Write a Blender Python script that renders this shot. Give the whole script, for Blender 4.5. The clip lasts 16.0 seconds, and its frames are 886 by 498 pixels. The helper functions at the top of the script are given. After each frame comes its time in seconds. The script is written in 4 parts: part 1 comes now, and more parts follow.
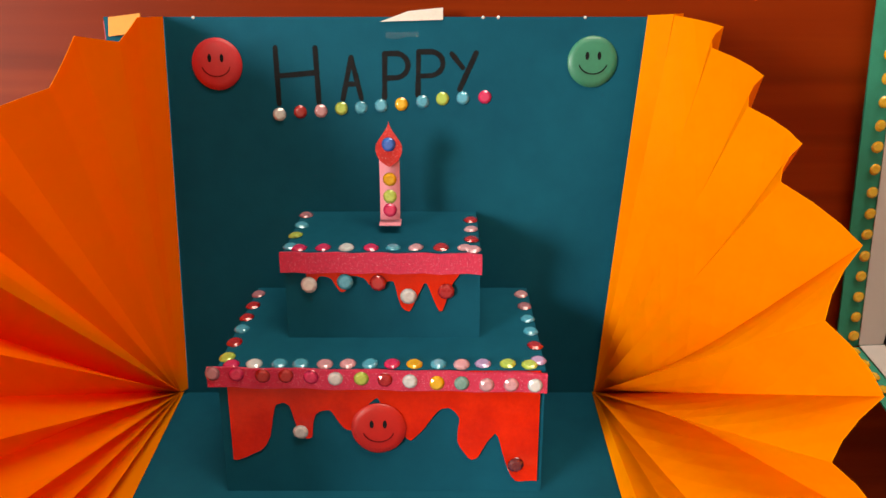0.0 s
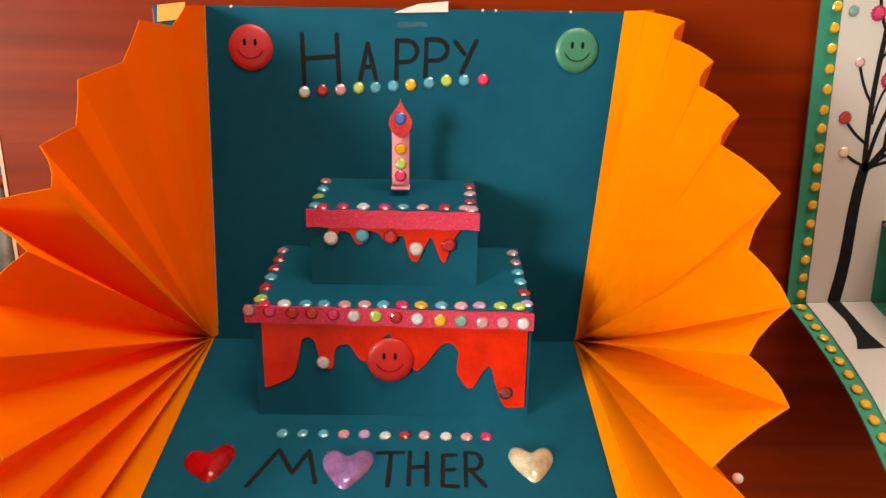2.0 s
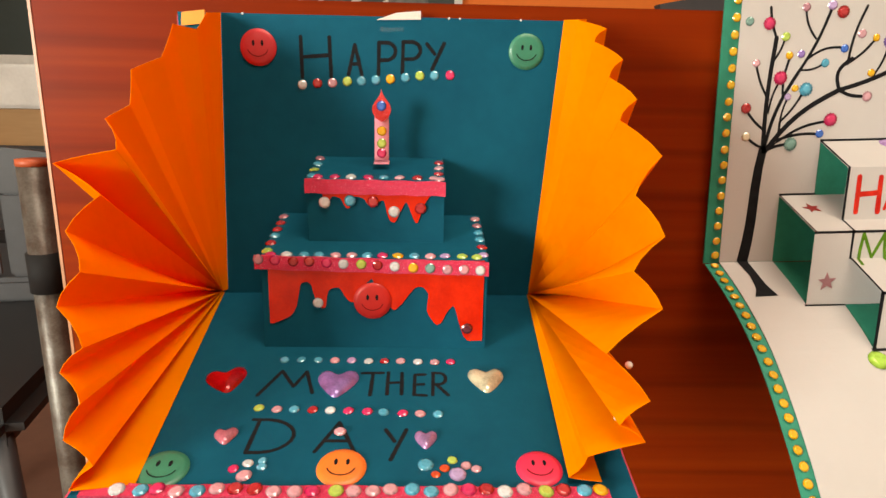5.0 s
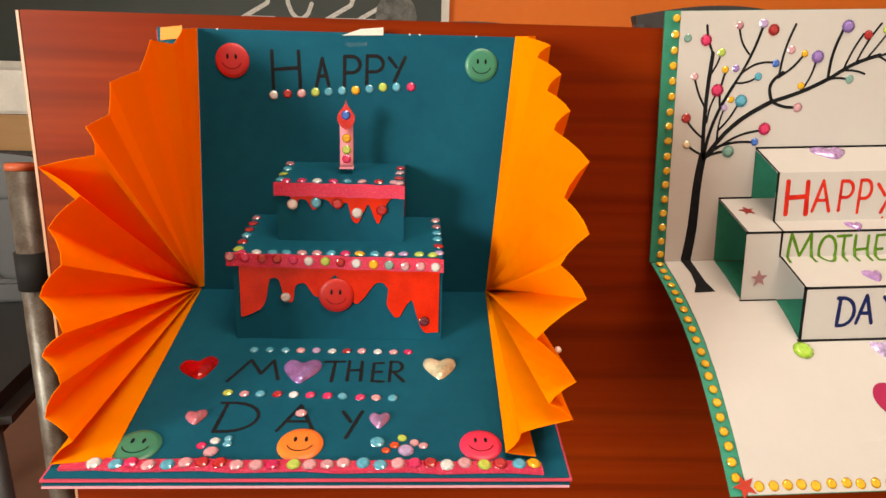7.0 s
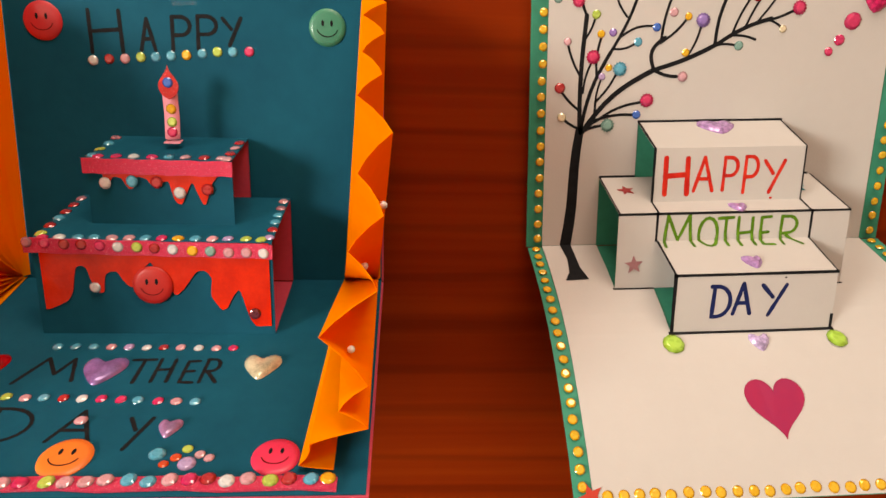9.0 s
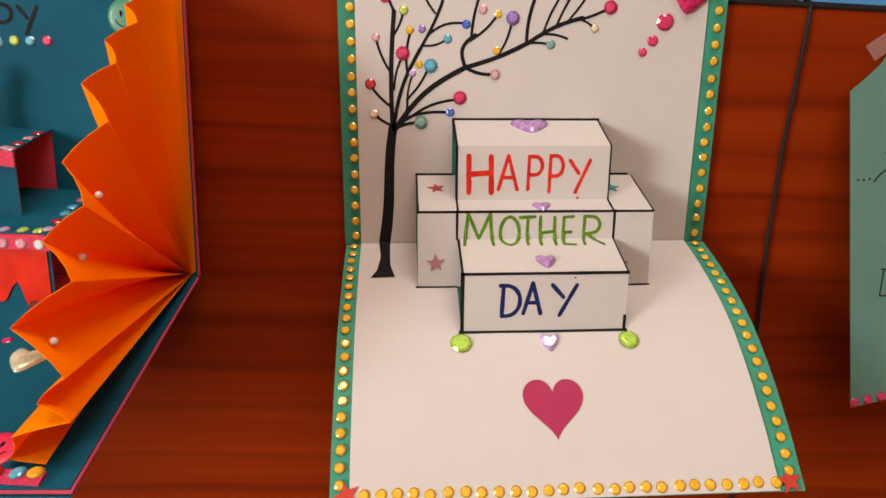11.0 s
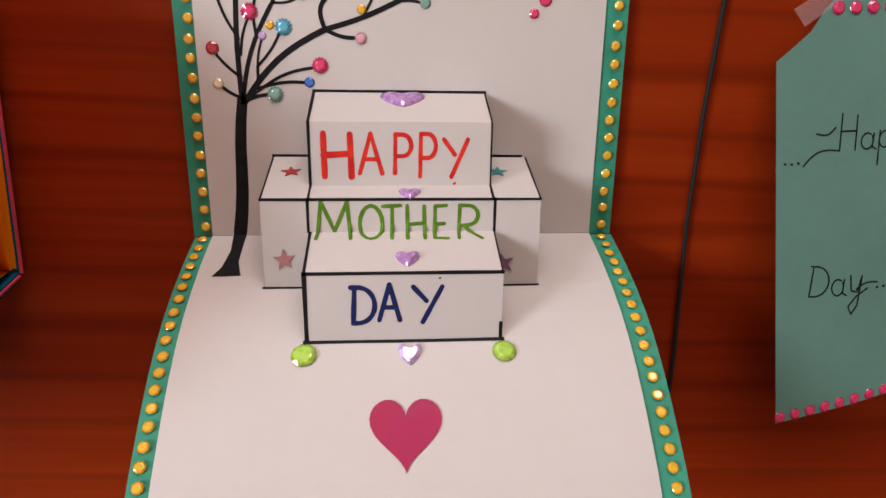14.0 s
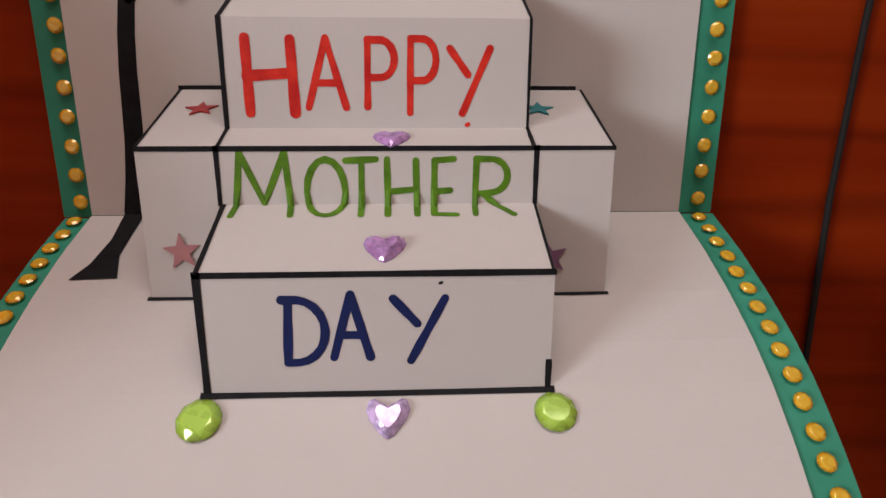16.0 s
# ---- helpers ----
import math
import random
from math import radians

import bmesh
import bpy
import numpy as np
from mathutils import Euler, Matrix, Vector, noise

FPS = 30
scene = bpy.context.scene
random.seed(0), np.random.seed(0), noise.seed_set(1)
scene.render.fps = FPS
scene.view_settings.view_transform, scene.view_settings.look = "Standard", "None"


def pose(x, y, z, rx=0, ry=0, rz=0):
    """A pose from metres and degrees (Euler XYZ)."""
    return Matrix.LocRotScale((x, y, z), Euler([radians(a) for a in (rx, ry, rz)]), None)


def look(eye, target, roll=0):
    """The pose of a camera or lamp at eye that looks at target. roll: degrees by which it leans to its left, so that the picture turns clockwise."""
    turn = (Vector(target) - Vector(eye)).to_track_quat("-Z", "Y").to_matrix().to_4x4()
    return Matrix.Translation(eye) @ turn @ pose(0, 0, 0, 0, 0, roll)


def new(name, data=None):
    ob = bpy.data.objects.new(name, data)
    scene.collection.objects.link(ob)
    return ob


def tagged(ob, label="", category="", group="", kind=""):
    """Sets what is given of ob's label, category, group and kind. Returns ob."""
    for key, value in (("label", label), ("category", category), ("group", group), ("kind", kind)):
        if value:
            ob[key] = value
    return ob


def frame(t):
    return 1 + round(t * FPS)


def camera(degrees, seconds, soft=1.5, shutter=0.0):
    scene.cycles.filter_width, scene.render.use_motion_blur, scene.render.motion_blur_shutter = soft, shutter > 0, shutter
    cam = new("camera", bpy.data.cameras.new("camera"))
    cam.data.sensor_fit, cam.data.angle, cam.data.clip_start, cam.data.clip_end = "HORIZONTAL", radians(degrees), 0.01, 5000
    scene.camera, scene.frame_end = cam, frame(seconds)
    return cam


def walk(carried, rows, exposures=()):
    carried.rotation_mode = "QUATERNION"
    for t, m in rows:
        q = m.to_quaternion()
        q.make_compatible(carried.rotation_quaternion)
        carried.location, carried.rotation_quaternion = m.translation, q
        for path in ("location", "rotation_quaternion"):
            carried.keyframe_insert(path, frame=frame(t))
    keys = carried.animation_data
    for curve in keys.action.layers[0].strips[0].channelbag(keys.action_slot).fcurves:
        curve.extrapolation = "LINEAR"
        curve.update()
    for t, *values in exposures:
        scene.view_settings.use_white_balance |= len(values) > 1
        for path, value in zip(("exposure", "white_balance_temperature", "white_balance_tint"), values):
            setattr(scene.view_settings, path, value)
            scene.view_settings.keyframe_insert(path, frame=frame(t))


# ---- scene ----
cam = camera(70.1, 16.0)
METRES, EYE, TILT, LEAN, TURN = 0.8, 0.85, -14.0, 0.0, 0.0
WIN_LEFT, OVERHEAD_FILL = 86.0, 66.0
EXPOSURES = [(0.0, -0.32, 7900, 13), (4.0, -0.13, 8000, 12), (7.5, -0.13, 8200, 13), (8.5, -0.25, 8400, 17), (10.0, -0.34, 8200, 19), (12.5, -0.38, 6800, 24), (14.0, -0.44, 6800, 24), (16.0, -0.86, 6800, 24)]
ROWS = [
    (0.0, 0.0, 0.0, 0.0, 0.0, 0.0, -0.0),
    (0.5, -0.0002, -0.0144, -0.0148, -0.34, -0.75, -0.14),
    (1.0, -0.0029, -0.0263, -0.0233, -0.25, -0.84, -0.11),
    (1.5, -0.0077, -0.0357, -0.0348, -0.45, -1.32, -0.6),
    (2.0, -0.0078, -0.0655, -0.0264, -0.72, -0.35, -0.68),
    (2.5, -0.0036, -0.0885, -0.0394, -0.94, -0.18, -0.73),
    (3.0, -0.0071, -0.1014, -0.0505, -1.4, -0.53, -0.94),
    (3.5, 0.001, -0.1138, -0.0648, -2.5, -0.79, -1.01),
    (4.0, 0.0029, -0.1288, -0.06, -2.34, -0.45, -0.86),
    (6.5, 0.0147, -0.2165, -0.0726, -1.61, 0.66, -0.82),
    (7.0, 0.0353, -0.2171, -0.0709, -2.48, 0.75, -0.76),
    (7.5, 0.0689, -0.2046, -0.0779, -3.26, 0.07, -1.33),
    (8.0, 0.0954, -0.1889, -0.0725, -3.51, -0.06, -0.95),
    (8.5, 0.1269, -0.1674, -0.0649, -3.22, -0.41, -0.74),
    (9.0, 0.1716, -0.1622, -0.0679, -3.47, -0.75, -0.66),
    (9.5, 0.2236, -0.1671, -0.0684, -3.01, -0.41, -1.03),
    (10.0, 0.2699, -0.1626, -0.0685, -3.52, -0.55, -1.22),
    (12.5, 0.4387, -0.164, -0.056, -4.66, -0.73, -2.21),
    (13.0, 0.451, -0.1313, -0.0528, -5.86, -1.7, -1.43),
    (13.5, 0.4552, -0.1278, -0.0432, -7.16, -2.09, -1.28),
    (14.0, 0.4614, -0.0908, -0.0625, -5.05, -1.59, -1.73),
    (14.5, 0.4798, -0.0227, -0.0774, -4.67, -2.41, -1.69),
    (15.0, 0.4852, 0.0401, -0.0758, -3.8, -1.8, -1.85),
    (15.5, 0.4925, 0.0796, -0.0774, -3.58, -1.65, -1.7),
    (16.0, 0.486, 0.1092, -0.0756, -3.31, -1.54, -1.62),
]
ARRIVE = (12.3, look((0.343, -0.151, 0.829), (0.502, 1.780, 0.330), 3.1))
walk(cam, sorted([ARRIVE] + [(t, pose(0, 0, EYE, TILT, LEAN, TURN) @ pose(METRES * x, METRES * y, METRES * z, 90 + pitch, roll, yaw)) for t, x, y, z, yaw, pitch, roll in ROWS], key=lambda row: row[0]),
     EXPOSURES)

# ---- world and light ----
world = bpy.data.worlds.new("sky")
scene.world = world
world.use_nodes = True
wn = world.node_tree
sky = wn.nodes.new("ShaderNodeTexSky")
sky.sky_type = "NISHITA"
sky.sun_disc = False
sky.sun_elevation, sky.sun_rotation = radians(40), radians(-90)
wn.links.new(sky.outputs[0], wn.nodes["Background"].inputs[0])
wn.nodes["Background"].inputs[1].default_value = 0.1


def area_lamp(name, eye, target, w, h, power, colour):
    lamp = bpy.data.lights.new(name, "AREA")
    lamp.shape, lamp.size, lamp.size_y, lamp.energy, lamp.color = "RECTANGLE", w, h, power, colour
    ob = new(name, lamp)
    ob.matrix_world = look(eye, target)
    return ob


# daylight in the window opening, and an added overhead fill for the upward faces
area_lamp("window_daylight", (-1.66, -1.17, 1.0), (0.2, 0.3, 0.8), 0.72, 0.62, WIN_LEFT, (0.84, 0.96, 1.0))
area_lamp("overhead_fill_light", (0.45, -0.55, 3.08), (0.45, -0.5, 0), 1.7, 0.9, OVERHEAD_FILL, (1.0, 0.93, 0.87))


# ---- materials ----
def mat(name, colour, rough=0.6, metal=0.0, second=None, scale=40.0, amount=0.5, bump=0.0, bump_scale=300.0, coat=0.0, vary=0.0, trans=0.0, spec=0.5, stretch=(1, 1, 1)):
    """A principled surface with two scales of colour variation and fine relief."""
    m = bpy.data.materials.new(name)
    m.use_nodes = True
    nt = m.node_tree
    b = nt.nodes["Principled BSDF"]
    b.inputs["Roughness"].default_value, b.inputs["Metallic"].default_value = rough, metal
    b.inputs["Coat Weight"].default_value, b.inputs["Coat Roughness"].default_value = coat, 0.08
    b.inputs["Specular IOR Level"].default_value = spec
    b.inputs["Transmission Weight"].default_value = trans
    tc = nt.nodes.new("ShaderNodeTexCoord")
    mp = nt.nodes.new("ShaderNodeMapping")
    mp.inputs["Scale"].default_value = stretch
    nt.links.new(tc.outputs["Object"], mp.inputs[0])
    n1, n2 = nt.nodes.new("ShaderNodeTexNoise"), nt.nodes.new("ShaderNodeTexNoise")
    n1.inputs["Scale"].default_value, n2.inputs["Scale"].default_value = scale, scale * 9
    n1.inputs["Detail"].default_value = 5
    for n in (n1, n2):
        nt.links.new(mp.outputs[0], n.inputs["Vector"])
    mixf = nt.nodes.new("ShaderNodeMath")
    mixf.operation = "MULTIPLY_ADD"
    nt.links.new(n2.outputs[0], mixf.inputs[0])
    mixf.inputs[1].default_value = 0.35
    nt.links.new(n1.outputs[0], mixf.inputs[2])
    ramp = nt.nodes.new("ShaderNodeValToRGB")
    second = second or tuple(c * 0.8 for c in colour)
    ramp.color_ramp.elements[0].position, ramp.color_ramp.elements[1].position = 0.67 - amount / 2, 0.67 + amount / 2
    ramp.color_ramp.elements[0].color, ramp.color_ramp.elements[1].color = (*second, 1), (*colour, 1)
    nt.links.new(mixf.outputs[0], ramp.inputs[0])
    out = ramp.outputs[0]
    if vary:
        info = nt.nodes.new("ShaderNodeObjectInfo")
        hsv = nt.nodes.new("ShaderNodeHueSaturation")
        mr = nt.nodes.new("ShaderNodeMapRange")
        mr.inputs[3].default_value, mr.inputs[4].default_value = 1 - vary, 1 + vary
        nt.links.new(info.outputs["Random"], mr.inputs[0])
        nt.links.new(mr.outputs[0], hsv.inputs["Value"])
        nt.links.new(out, hsv.inputs["Color"])
        out = hsv.outputs[0]
    nt.links.new(out, b.inputs["Base Color"])
    if bump:
        n3 = nt.nodes.new("ShaderNodeTexNoise")
        n3.inputs["Scale"].default_value, n3.inputs["Detail"].default_value = bump_scale, 4
        nt.links.new(mp.outputs[0], n3.inputs["Vector"])
        bp = nt.nodes.new("ShaderNodeBump")
        bp.inputs["Strength"].default_value, bp.inputs["Distance"].default_value = bump, 0.001
        nt.links.new(n3.outputs[0], bp.inputs["Height"])
        nt.links.new(bp.outputs[0], b.inputs["Normal"])
    return m


def thin_paper(m, amount, colour):
    """Lets some light through a sheet of coloured paper."""
    nt = m.node_tree
    b, out = nt.nodes["Principled BSDF"], nt.nodes["Material Output"]
    tr, mix = nt.nodes.new("ShaderNodeBsdfTranslucent"), nt.nodes.new("ShaderNodeMixShader")
    tr.inputs[0].default_value = (*colour, 1)
    mix.inputs[0].default_value = amount
    nt.links.new(b.outputs[0], mix.inputs[1])
    nt.links.new(tr.outputs[0], mix.inputs[2])
    nt.links.new(mix.outputs[0], out.inputs[0])
    return m


def wood_mat():
    """Glossy red-brown laminate: fine level grain, broad figure bands and thin dark lines."""
    m = mat("red_brown_laminate", (0.34, 0.062, 0.012), 0.4, scale=1.0, bump=0.12, bump_scale=260, stretch=(0.03, 1, 1), spec=0.06)
    nt = m.node_tree
    b = nt.nodes["Principled BSDF"]
    tc = nt.nodes.new("ShaderNodeTexCoord")
    total = None
    for sc, sx, det, dist, weight in ((30, 0.04, 6, 0.5, 0.45), (150, 0.02, 4, 0.1, 0.25), (9, 0.10, 3, 0.7, 0.3)):
        mp = nt.nodes.new("ShaderNodeMapping")
        mp.inputs["Scale"].default_value = (sx, 1, 1)
        nt.links.new(tc.outputs["Object"], mp.inputs[0])
        n = nt.nodes.new("ShaderNodeTexNoise")
        n.inputs["Scale"].default_value, n.inputs["Detail"].default_value, n.inputs["Distortion"].default_value = sc, det, dist
        nt.links.new(mp.outputs[0], n.inputs["Vector"])
        add = nt.nodes.new("ShaderNodeMath")
        add.operation = "MULTIPLY_ADD"
        nt.links.new(n.outputs[0], add.inputs[0])
        add.inputs[1].default_value, add.inputs[2].default_value = weight, 0.0
        if total:
            nt.links.new(total, add.inputs[2])
        total = add.outputs[0]
    ramp = nt.nodes.new("ShaderNodeValToRGB")
    e = ramp.color_ramp.elements
    e.new(0.5)
    e[0].position, e[1].position, e[2].position = 0.36, 0.5, 0.66
    e[0].color, e[1].color, e[2].color = (0.150, 0.0135, 0.0018, 1), (0.188, 0.0190, 0.0024, 1), (0.238, 0.031, 0.0035, 1)
    nt.links.new(total, ramp.inputs[0])
    # thin dark lines of the printed grain
    wave, mp = nt.nodes.new("ShaderNodeTexWave"), nt.nodes.new("ShaderNodeMapping")
    wave.bands_direction = "Z"
    mp.inputs["Scale"].default_value = (0.12, 1, 1)
    wave.inputs["Scale"].default_value, wave.inputs["Distortion"].default_value, wave.inputs["Detail"].default_value, wave.inputs["Detail Scale"].default_value = 8.0, 5.0, 3.0, 1.6
    nt.links.new(tc.outputs["Object"], mp.inputs[0])
    nt.links.new(mp.outputs[0], wave.inputs["Vector"])
    lines = nt.nodes.new("ShaderNodeMapRange")
    lines.inputs[1].default_value, lines.inputs[2].default_value, lines.inputs[3].default_value, lines.inputs[4].default_value = 0.0, 0.2, 0.8, 1.0
    nt.links.new(wave.outputs[1], lines.inputs[0])
    mul = nt.nodes.new("ShaderNodeMix")
    mul.data_type, mul.blend_type = "RGBA", "MULTIPLY"
    mul.inputs[0].default_value = 1.0
    nt.links.new(ramp.outputs[0], mul.inputs[6])
    nt.links.new(lines.outputs[0], mul.inputs[7])
    nt.links.new(mul.outputs[2], b.inputs["Base Color"])
    return m


def glitter_mat(name, colour):
    """Coloured glitter foam: many tiny flakes, a few coloured paler to paint their glints."""
    m = mat(name, colour, 0.45, 0.15, scale=600, amount=0.4, bump=0.9, bump_scale=2200)
    nt = m.node_tree
    b = nt.nodes["Principled BSDF"]
    tc = nt.nodes.new("ShaderNodeTexCoord")
    v = nt.nodes.new("ShaderNodeTexVoronoi")
    v.inputs["Scale"].default_value = 3000
    nt.links.new(tc.outputs["Object"], v.inputs["Vector"])
    r = nt.nodes.new("ShaderNodeValToRGB")
    r.color_ramp.elements[0].position, r.color_ramp.elements[1].position = 0.93, 0.99
    sep = nt.nodes.new("ShaderNodeSeparateColor")
    nt.links.new(v.outputs["Color"], sep.inputs[0])
    nt.links.new(sep.outputs[0], r.inputs[0])
    mix = nt.nodes.new("ShaderNodeMix")
    mix.data_type = "RGBA"
    old = b.inputs["Base Color"].links[0].from_socket
    nt.links.new(r.outputs[0], mix.inputs[0])
    nt.links.new(old, mix.inputs[6])
    # glint colour of the picked flakes, a paler mix of the foam's own
    mix.inputs[7].default_value = (*[min(1, c * 0.7 + 0.28) for c in colour], 1)
    nt.links.new(mix.outputs[2], b.inputs["Base Color"])
    return m


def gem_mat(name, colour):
    """Foil-backed acrylic rhinestone; its inner reflections are put into the colour, dark rim to bright table."""
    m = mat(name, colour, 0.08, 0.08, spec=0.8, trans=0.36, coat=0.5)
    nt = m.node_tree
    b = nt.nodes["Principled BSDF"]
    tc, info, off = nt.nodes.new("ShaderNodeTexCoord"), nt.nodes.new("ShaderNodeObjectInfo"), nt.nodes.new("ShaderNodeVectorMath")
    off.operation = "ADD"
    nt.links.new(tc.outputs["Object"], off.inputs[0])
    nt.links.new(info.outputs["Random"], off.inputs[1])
    # random cells of tone imitate facets that reflect unevenly
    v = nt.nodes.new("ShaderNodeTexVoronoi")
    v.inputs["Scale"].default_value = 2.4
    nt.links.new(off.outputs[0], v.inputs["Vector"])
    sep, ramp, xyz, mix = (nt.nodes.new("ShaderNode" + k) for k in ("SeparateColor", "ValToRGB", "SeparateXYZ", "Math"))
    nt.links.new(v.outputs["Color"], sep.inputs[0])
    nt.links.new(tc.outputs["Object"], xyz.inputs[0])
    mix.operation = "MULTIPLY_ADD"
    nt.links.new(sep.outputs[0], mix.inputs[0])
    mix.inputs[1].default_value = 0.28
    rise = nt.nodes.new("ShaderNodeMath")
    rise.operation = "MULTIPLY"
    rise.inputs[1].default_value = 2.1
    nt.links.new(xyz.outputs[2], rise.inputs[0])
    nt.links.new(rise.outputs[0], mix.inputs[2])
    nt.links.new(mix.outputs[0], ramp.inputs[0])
    # painted shine: colour climbs from darkened rim to lightened table
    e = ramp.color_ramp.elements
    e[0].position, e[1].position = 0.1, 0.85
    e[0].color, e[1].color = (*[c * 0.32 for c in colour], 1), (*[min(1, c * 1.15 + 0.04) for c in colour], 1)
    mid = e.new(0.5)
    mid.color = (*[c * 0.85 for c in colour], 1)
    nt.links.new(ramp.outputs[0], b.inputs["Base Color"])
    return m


WOOD = wood_mat()
WOOD_EDGE = mat("pale_edge_band", (0.5, 0.24, 0.13), 0.4, scale=60)
TEAL = mat("teal_paper", (0.001, 0.087, 0.140), 0.6, second=(0.001, 0.061, 0.103), scale=9, amount=0.45, bump=0.25, bump_scale=120, spec=0.05)
PINK_CARD = mat("pink_card", (0.62, 0.06, 0.11), 0.6, scale=30, bump=0.15)
PINK_EDGE = mat("pale_pink_card", (0.8, 0.35, 0.42), 0.6, scale=30)
ORANGE = thin_paper(mat("orange_paper", (1.0, 0.37, 0.004), 0.7, second=(0.96, 0.30, 0.003), scale=18, amount=0.6, bump=0.9, bump_scale=55, spec=0.12), 0.42, (1.0, 0.13, 0.001))
WHITE_PAPER = thin_paper(mat("white_paper", (0.545, 0.528, 0.51), 0.6, second=(0.51, 0.492, 0.474), scale=12, amount=0.6, bump=0.12, bump_scale=500, spec=0.3), 0.12, (0.8, 0.75, 0.7))
GREEN_CARD = mat("green_card", (0.018, 0.26, 0.175), 0.6, second=(0.013, 0.18, 0.11), scale=20, bump=0.15, spec=0.3)
SEA_GREEN = mat("sea_green_paper", (0.085, 0.200, 0.165), 0.7, second=(0.07, 0.165, 0.138), scale=12, amount=0.6, bump=0.2, bump_scale=300, spec=0.2)
GLITTER_PINK = glitter_mat("pink_glitter_foam", (0.72, 0.03, 0.10))
GLITTER_RED = glitter_mat("red_glitter_foam", (0.62, 0.02, 0.015))
PINK_PAPER = mat("pale_pink_paper", (0.85, 0.33, 0.42), 0.6, scale=60, bump=0.2)
ICING = mat("glossy_red_icing_paper", (0.66, 0.020, 0.003), 0.25, second=(0.50, 0.012, 0.002), scale=60, amount=0.4, bump=0.9, bump_scale=70, coat=0.5, spec=0.3)
INK = mat("black_marker_ink", (0.008, 0.008, 0.009), 0.6, second=(0.014, 0.015, 0.017), scale=200, amount=0.5, spec=0.06)
INK_RED = mat("red_marker_ink", (0.62, 0.030, 0.014), 0.6, second=(0.42, 0.010, 0.007), scale=160, amount=0.35, spec=0.2)
INK_GREEN = mat("green_marker_ink", (0.085, 0.22, 0.010), 0.6, second=(0.045, 0.125, 0.006), scale=160, amount=0.35, spec=0.2)
INK_BLUE = mat("dark_blue_marker_ink", (0.005, 0.014, 0.09), 0.6, second=(0.005, 0.012, 0.06), scale=200, spec=0.2)
DARK_RED = mat("dark_red_print", (0.16, 0.006, 0.008), 0.5, scale=200, spec=0.2)
TAPE = mat("white_masking_tape", (0.72, 0.68, 0.62), 0.5, scale=80, bump=0.3)
CLEAR_TAPE = mat("clear_tape", (0.75, 0.68, 0.66), 0.2, scale=80, bump=0.3, bump_scale=120)
CLEAR_TAPE.node_tree.nodes["Principled BSDF"].inputs["Alpha"].default_value = 0.16
FAINT_TAPE = mat("glossy_clear_film", (0.5, 0.6, 0.62), 0.12, scale=80, bump=0.5, bump_scale=160)
FAINT_TAPE.node_tree.nodes["Principled BSDF"].inputs["Alpha"].default_value = 0.06
BLACK_CABLE = mat("black_rubber", (0.012, 0.011, 0.011), 0.75, scale=90, spec=0.2)
HEART_PRINT = mat("magenta_foil", (0.40, 0.014, 0.060), 0.5, second=(0.27, 0.016, 0.075), scale=14, amount=0.6, spec=0.2)
PEARL = mat("pearl", (0.8, 0.72, 0.66), 0.18, 0.0, coat=1.0)
BADGE = {n: mat(n + "_badge", c, 0.45, scale=60, coat=0.15) for n, c in dict(red=(0.55, 0.02, 0.03), green=(0.022, 0.21, 0.125), orange=(0.85, 0.2, 0.03), scarlet=(0.52, 0.014, 0.010), pink=(0.72, 0.03, 0.09)).items()}
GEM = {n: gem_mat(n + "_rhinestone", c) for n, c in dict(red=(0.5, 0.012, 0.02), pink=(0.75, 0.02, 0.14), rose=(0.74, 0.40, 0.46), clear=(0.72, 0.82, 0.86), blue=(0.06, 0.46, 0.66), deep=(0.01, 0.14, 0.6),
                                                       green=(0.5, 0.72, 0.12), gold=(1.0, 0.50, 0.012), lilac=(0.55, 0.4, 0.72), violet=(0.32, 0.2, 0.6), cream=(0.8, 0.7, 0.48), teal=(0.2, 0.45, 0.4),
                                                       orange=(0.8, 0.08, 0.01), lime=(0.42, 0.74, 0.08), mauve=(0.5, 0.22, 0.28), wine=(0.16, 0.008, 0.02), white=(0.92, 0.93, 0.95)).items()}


# ---- building helpers ----
WORLD = {}


def thing(name, place, label, category, group=""):
    ob = new(name)
    ob.empty_display_size = 0.05
    ob.location = place
    WORLD[ob] = Matrix.Translation(place)
    return tagged(ob, label, category, group)


def hang(ob, parent, m=None):
    m = m if m is not None else Matrix()
    ob.matrix_basis = m
    WORLD[ob] = m
    if parent is not None:
        ob.parent = parent
        ob.matrix_parent_inverse = WORLD[parent].inverted()
    return ob


def part(name, bm, material, parent, label="", m=None, smooth=False):
    me = bpy.data.meshes.new(name)
    bmesh.ops.recalc_face_normals(bm, faces=bm.faces)
    for f in bm.faces:
        f.smooth = smooth
    bm.to_mesh(me)
    bm.free()
    me.materials.append(material)
    ob = hang(new(name, me), parent, m)
    return tagged(ob, label)


def box(bm, x0, x1, y0, y1, z0, z1, bevel=0.0):
    made = bmesh.ops.create_cube(bm, size=1)["verts"]
    for v in made:
        v.co = Vector((x0 + (v.co.x + 0.5) * (x1 - x0), y0 + (v.co.y + 0.5) * (y1 - y0), z0 + (v.co.z + 0.5) * (z1 - z0)))
    if bevel:
        es = list({e for v in made for e in v.link_edges})
        bmesh.ops.bevel(bm, geom=es, offset=bevel, segments=2, affect="EDGES", clamp_overlap=True)
    return bm


def boxed(*a, bevel=0.0):
    return box(bmesh.new(), *a, bevel=bevel)


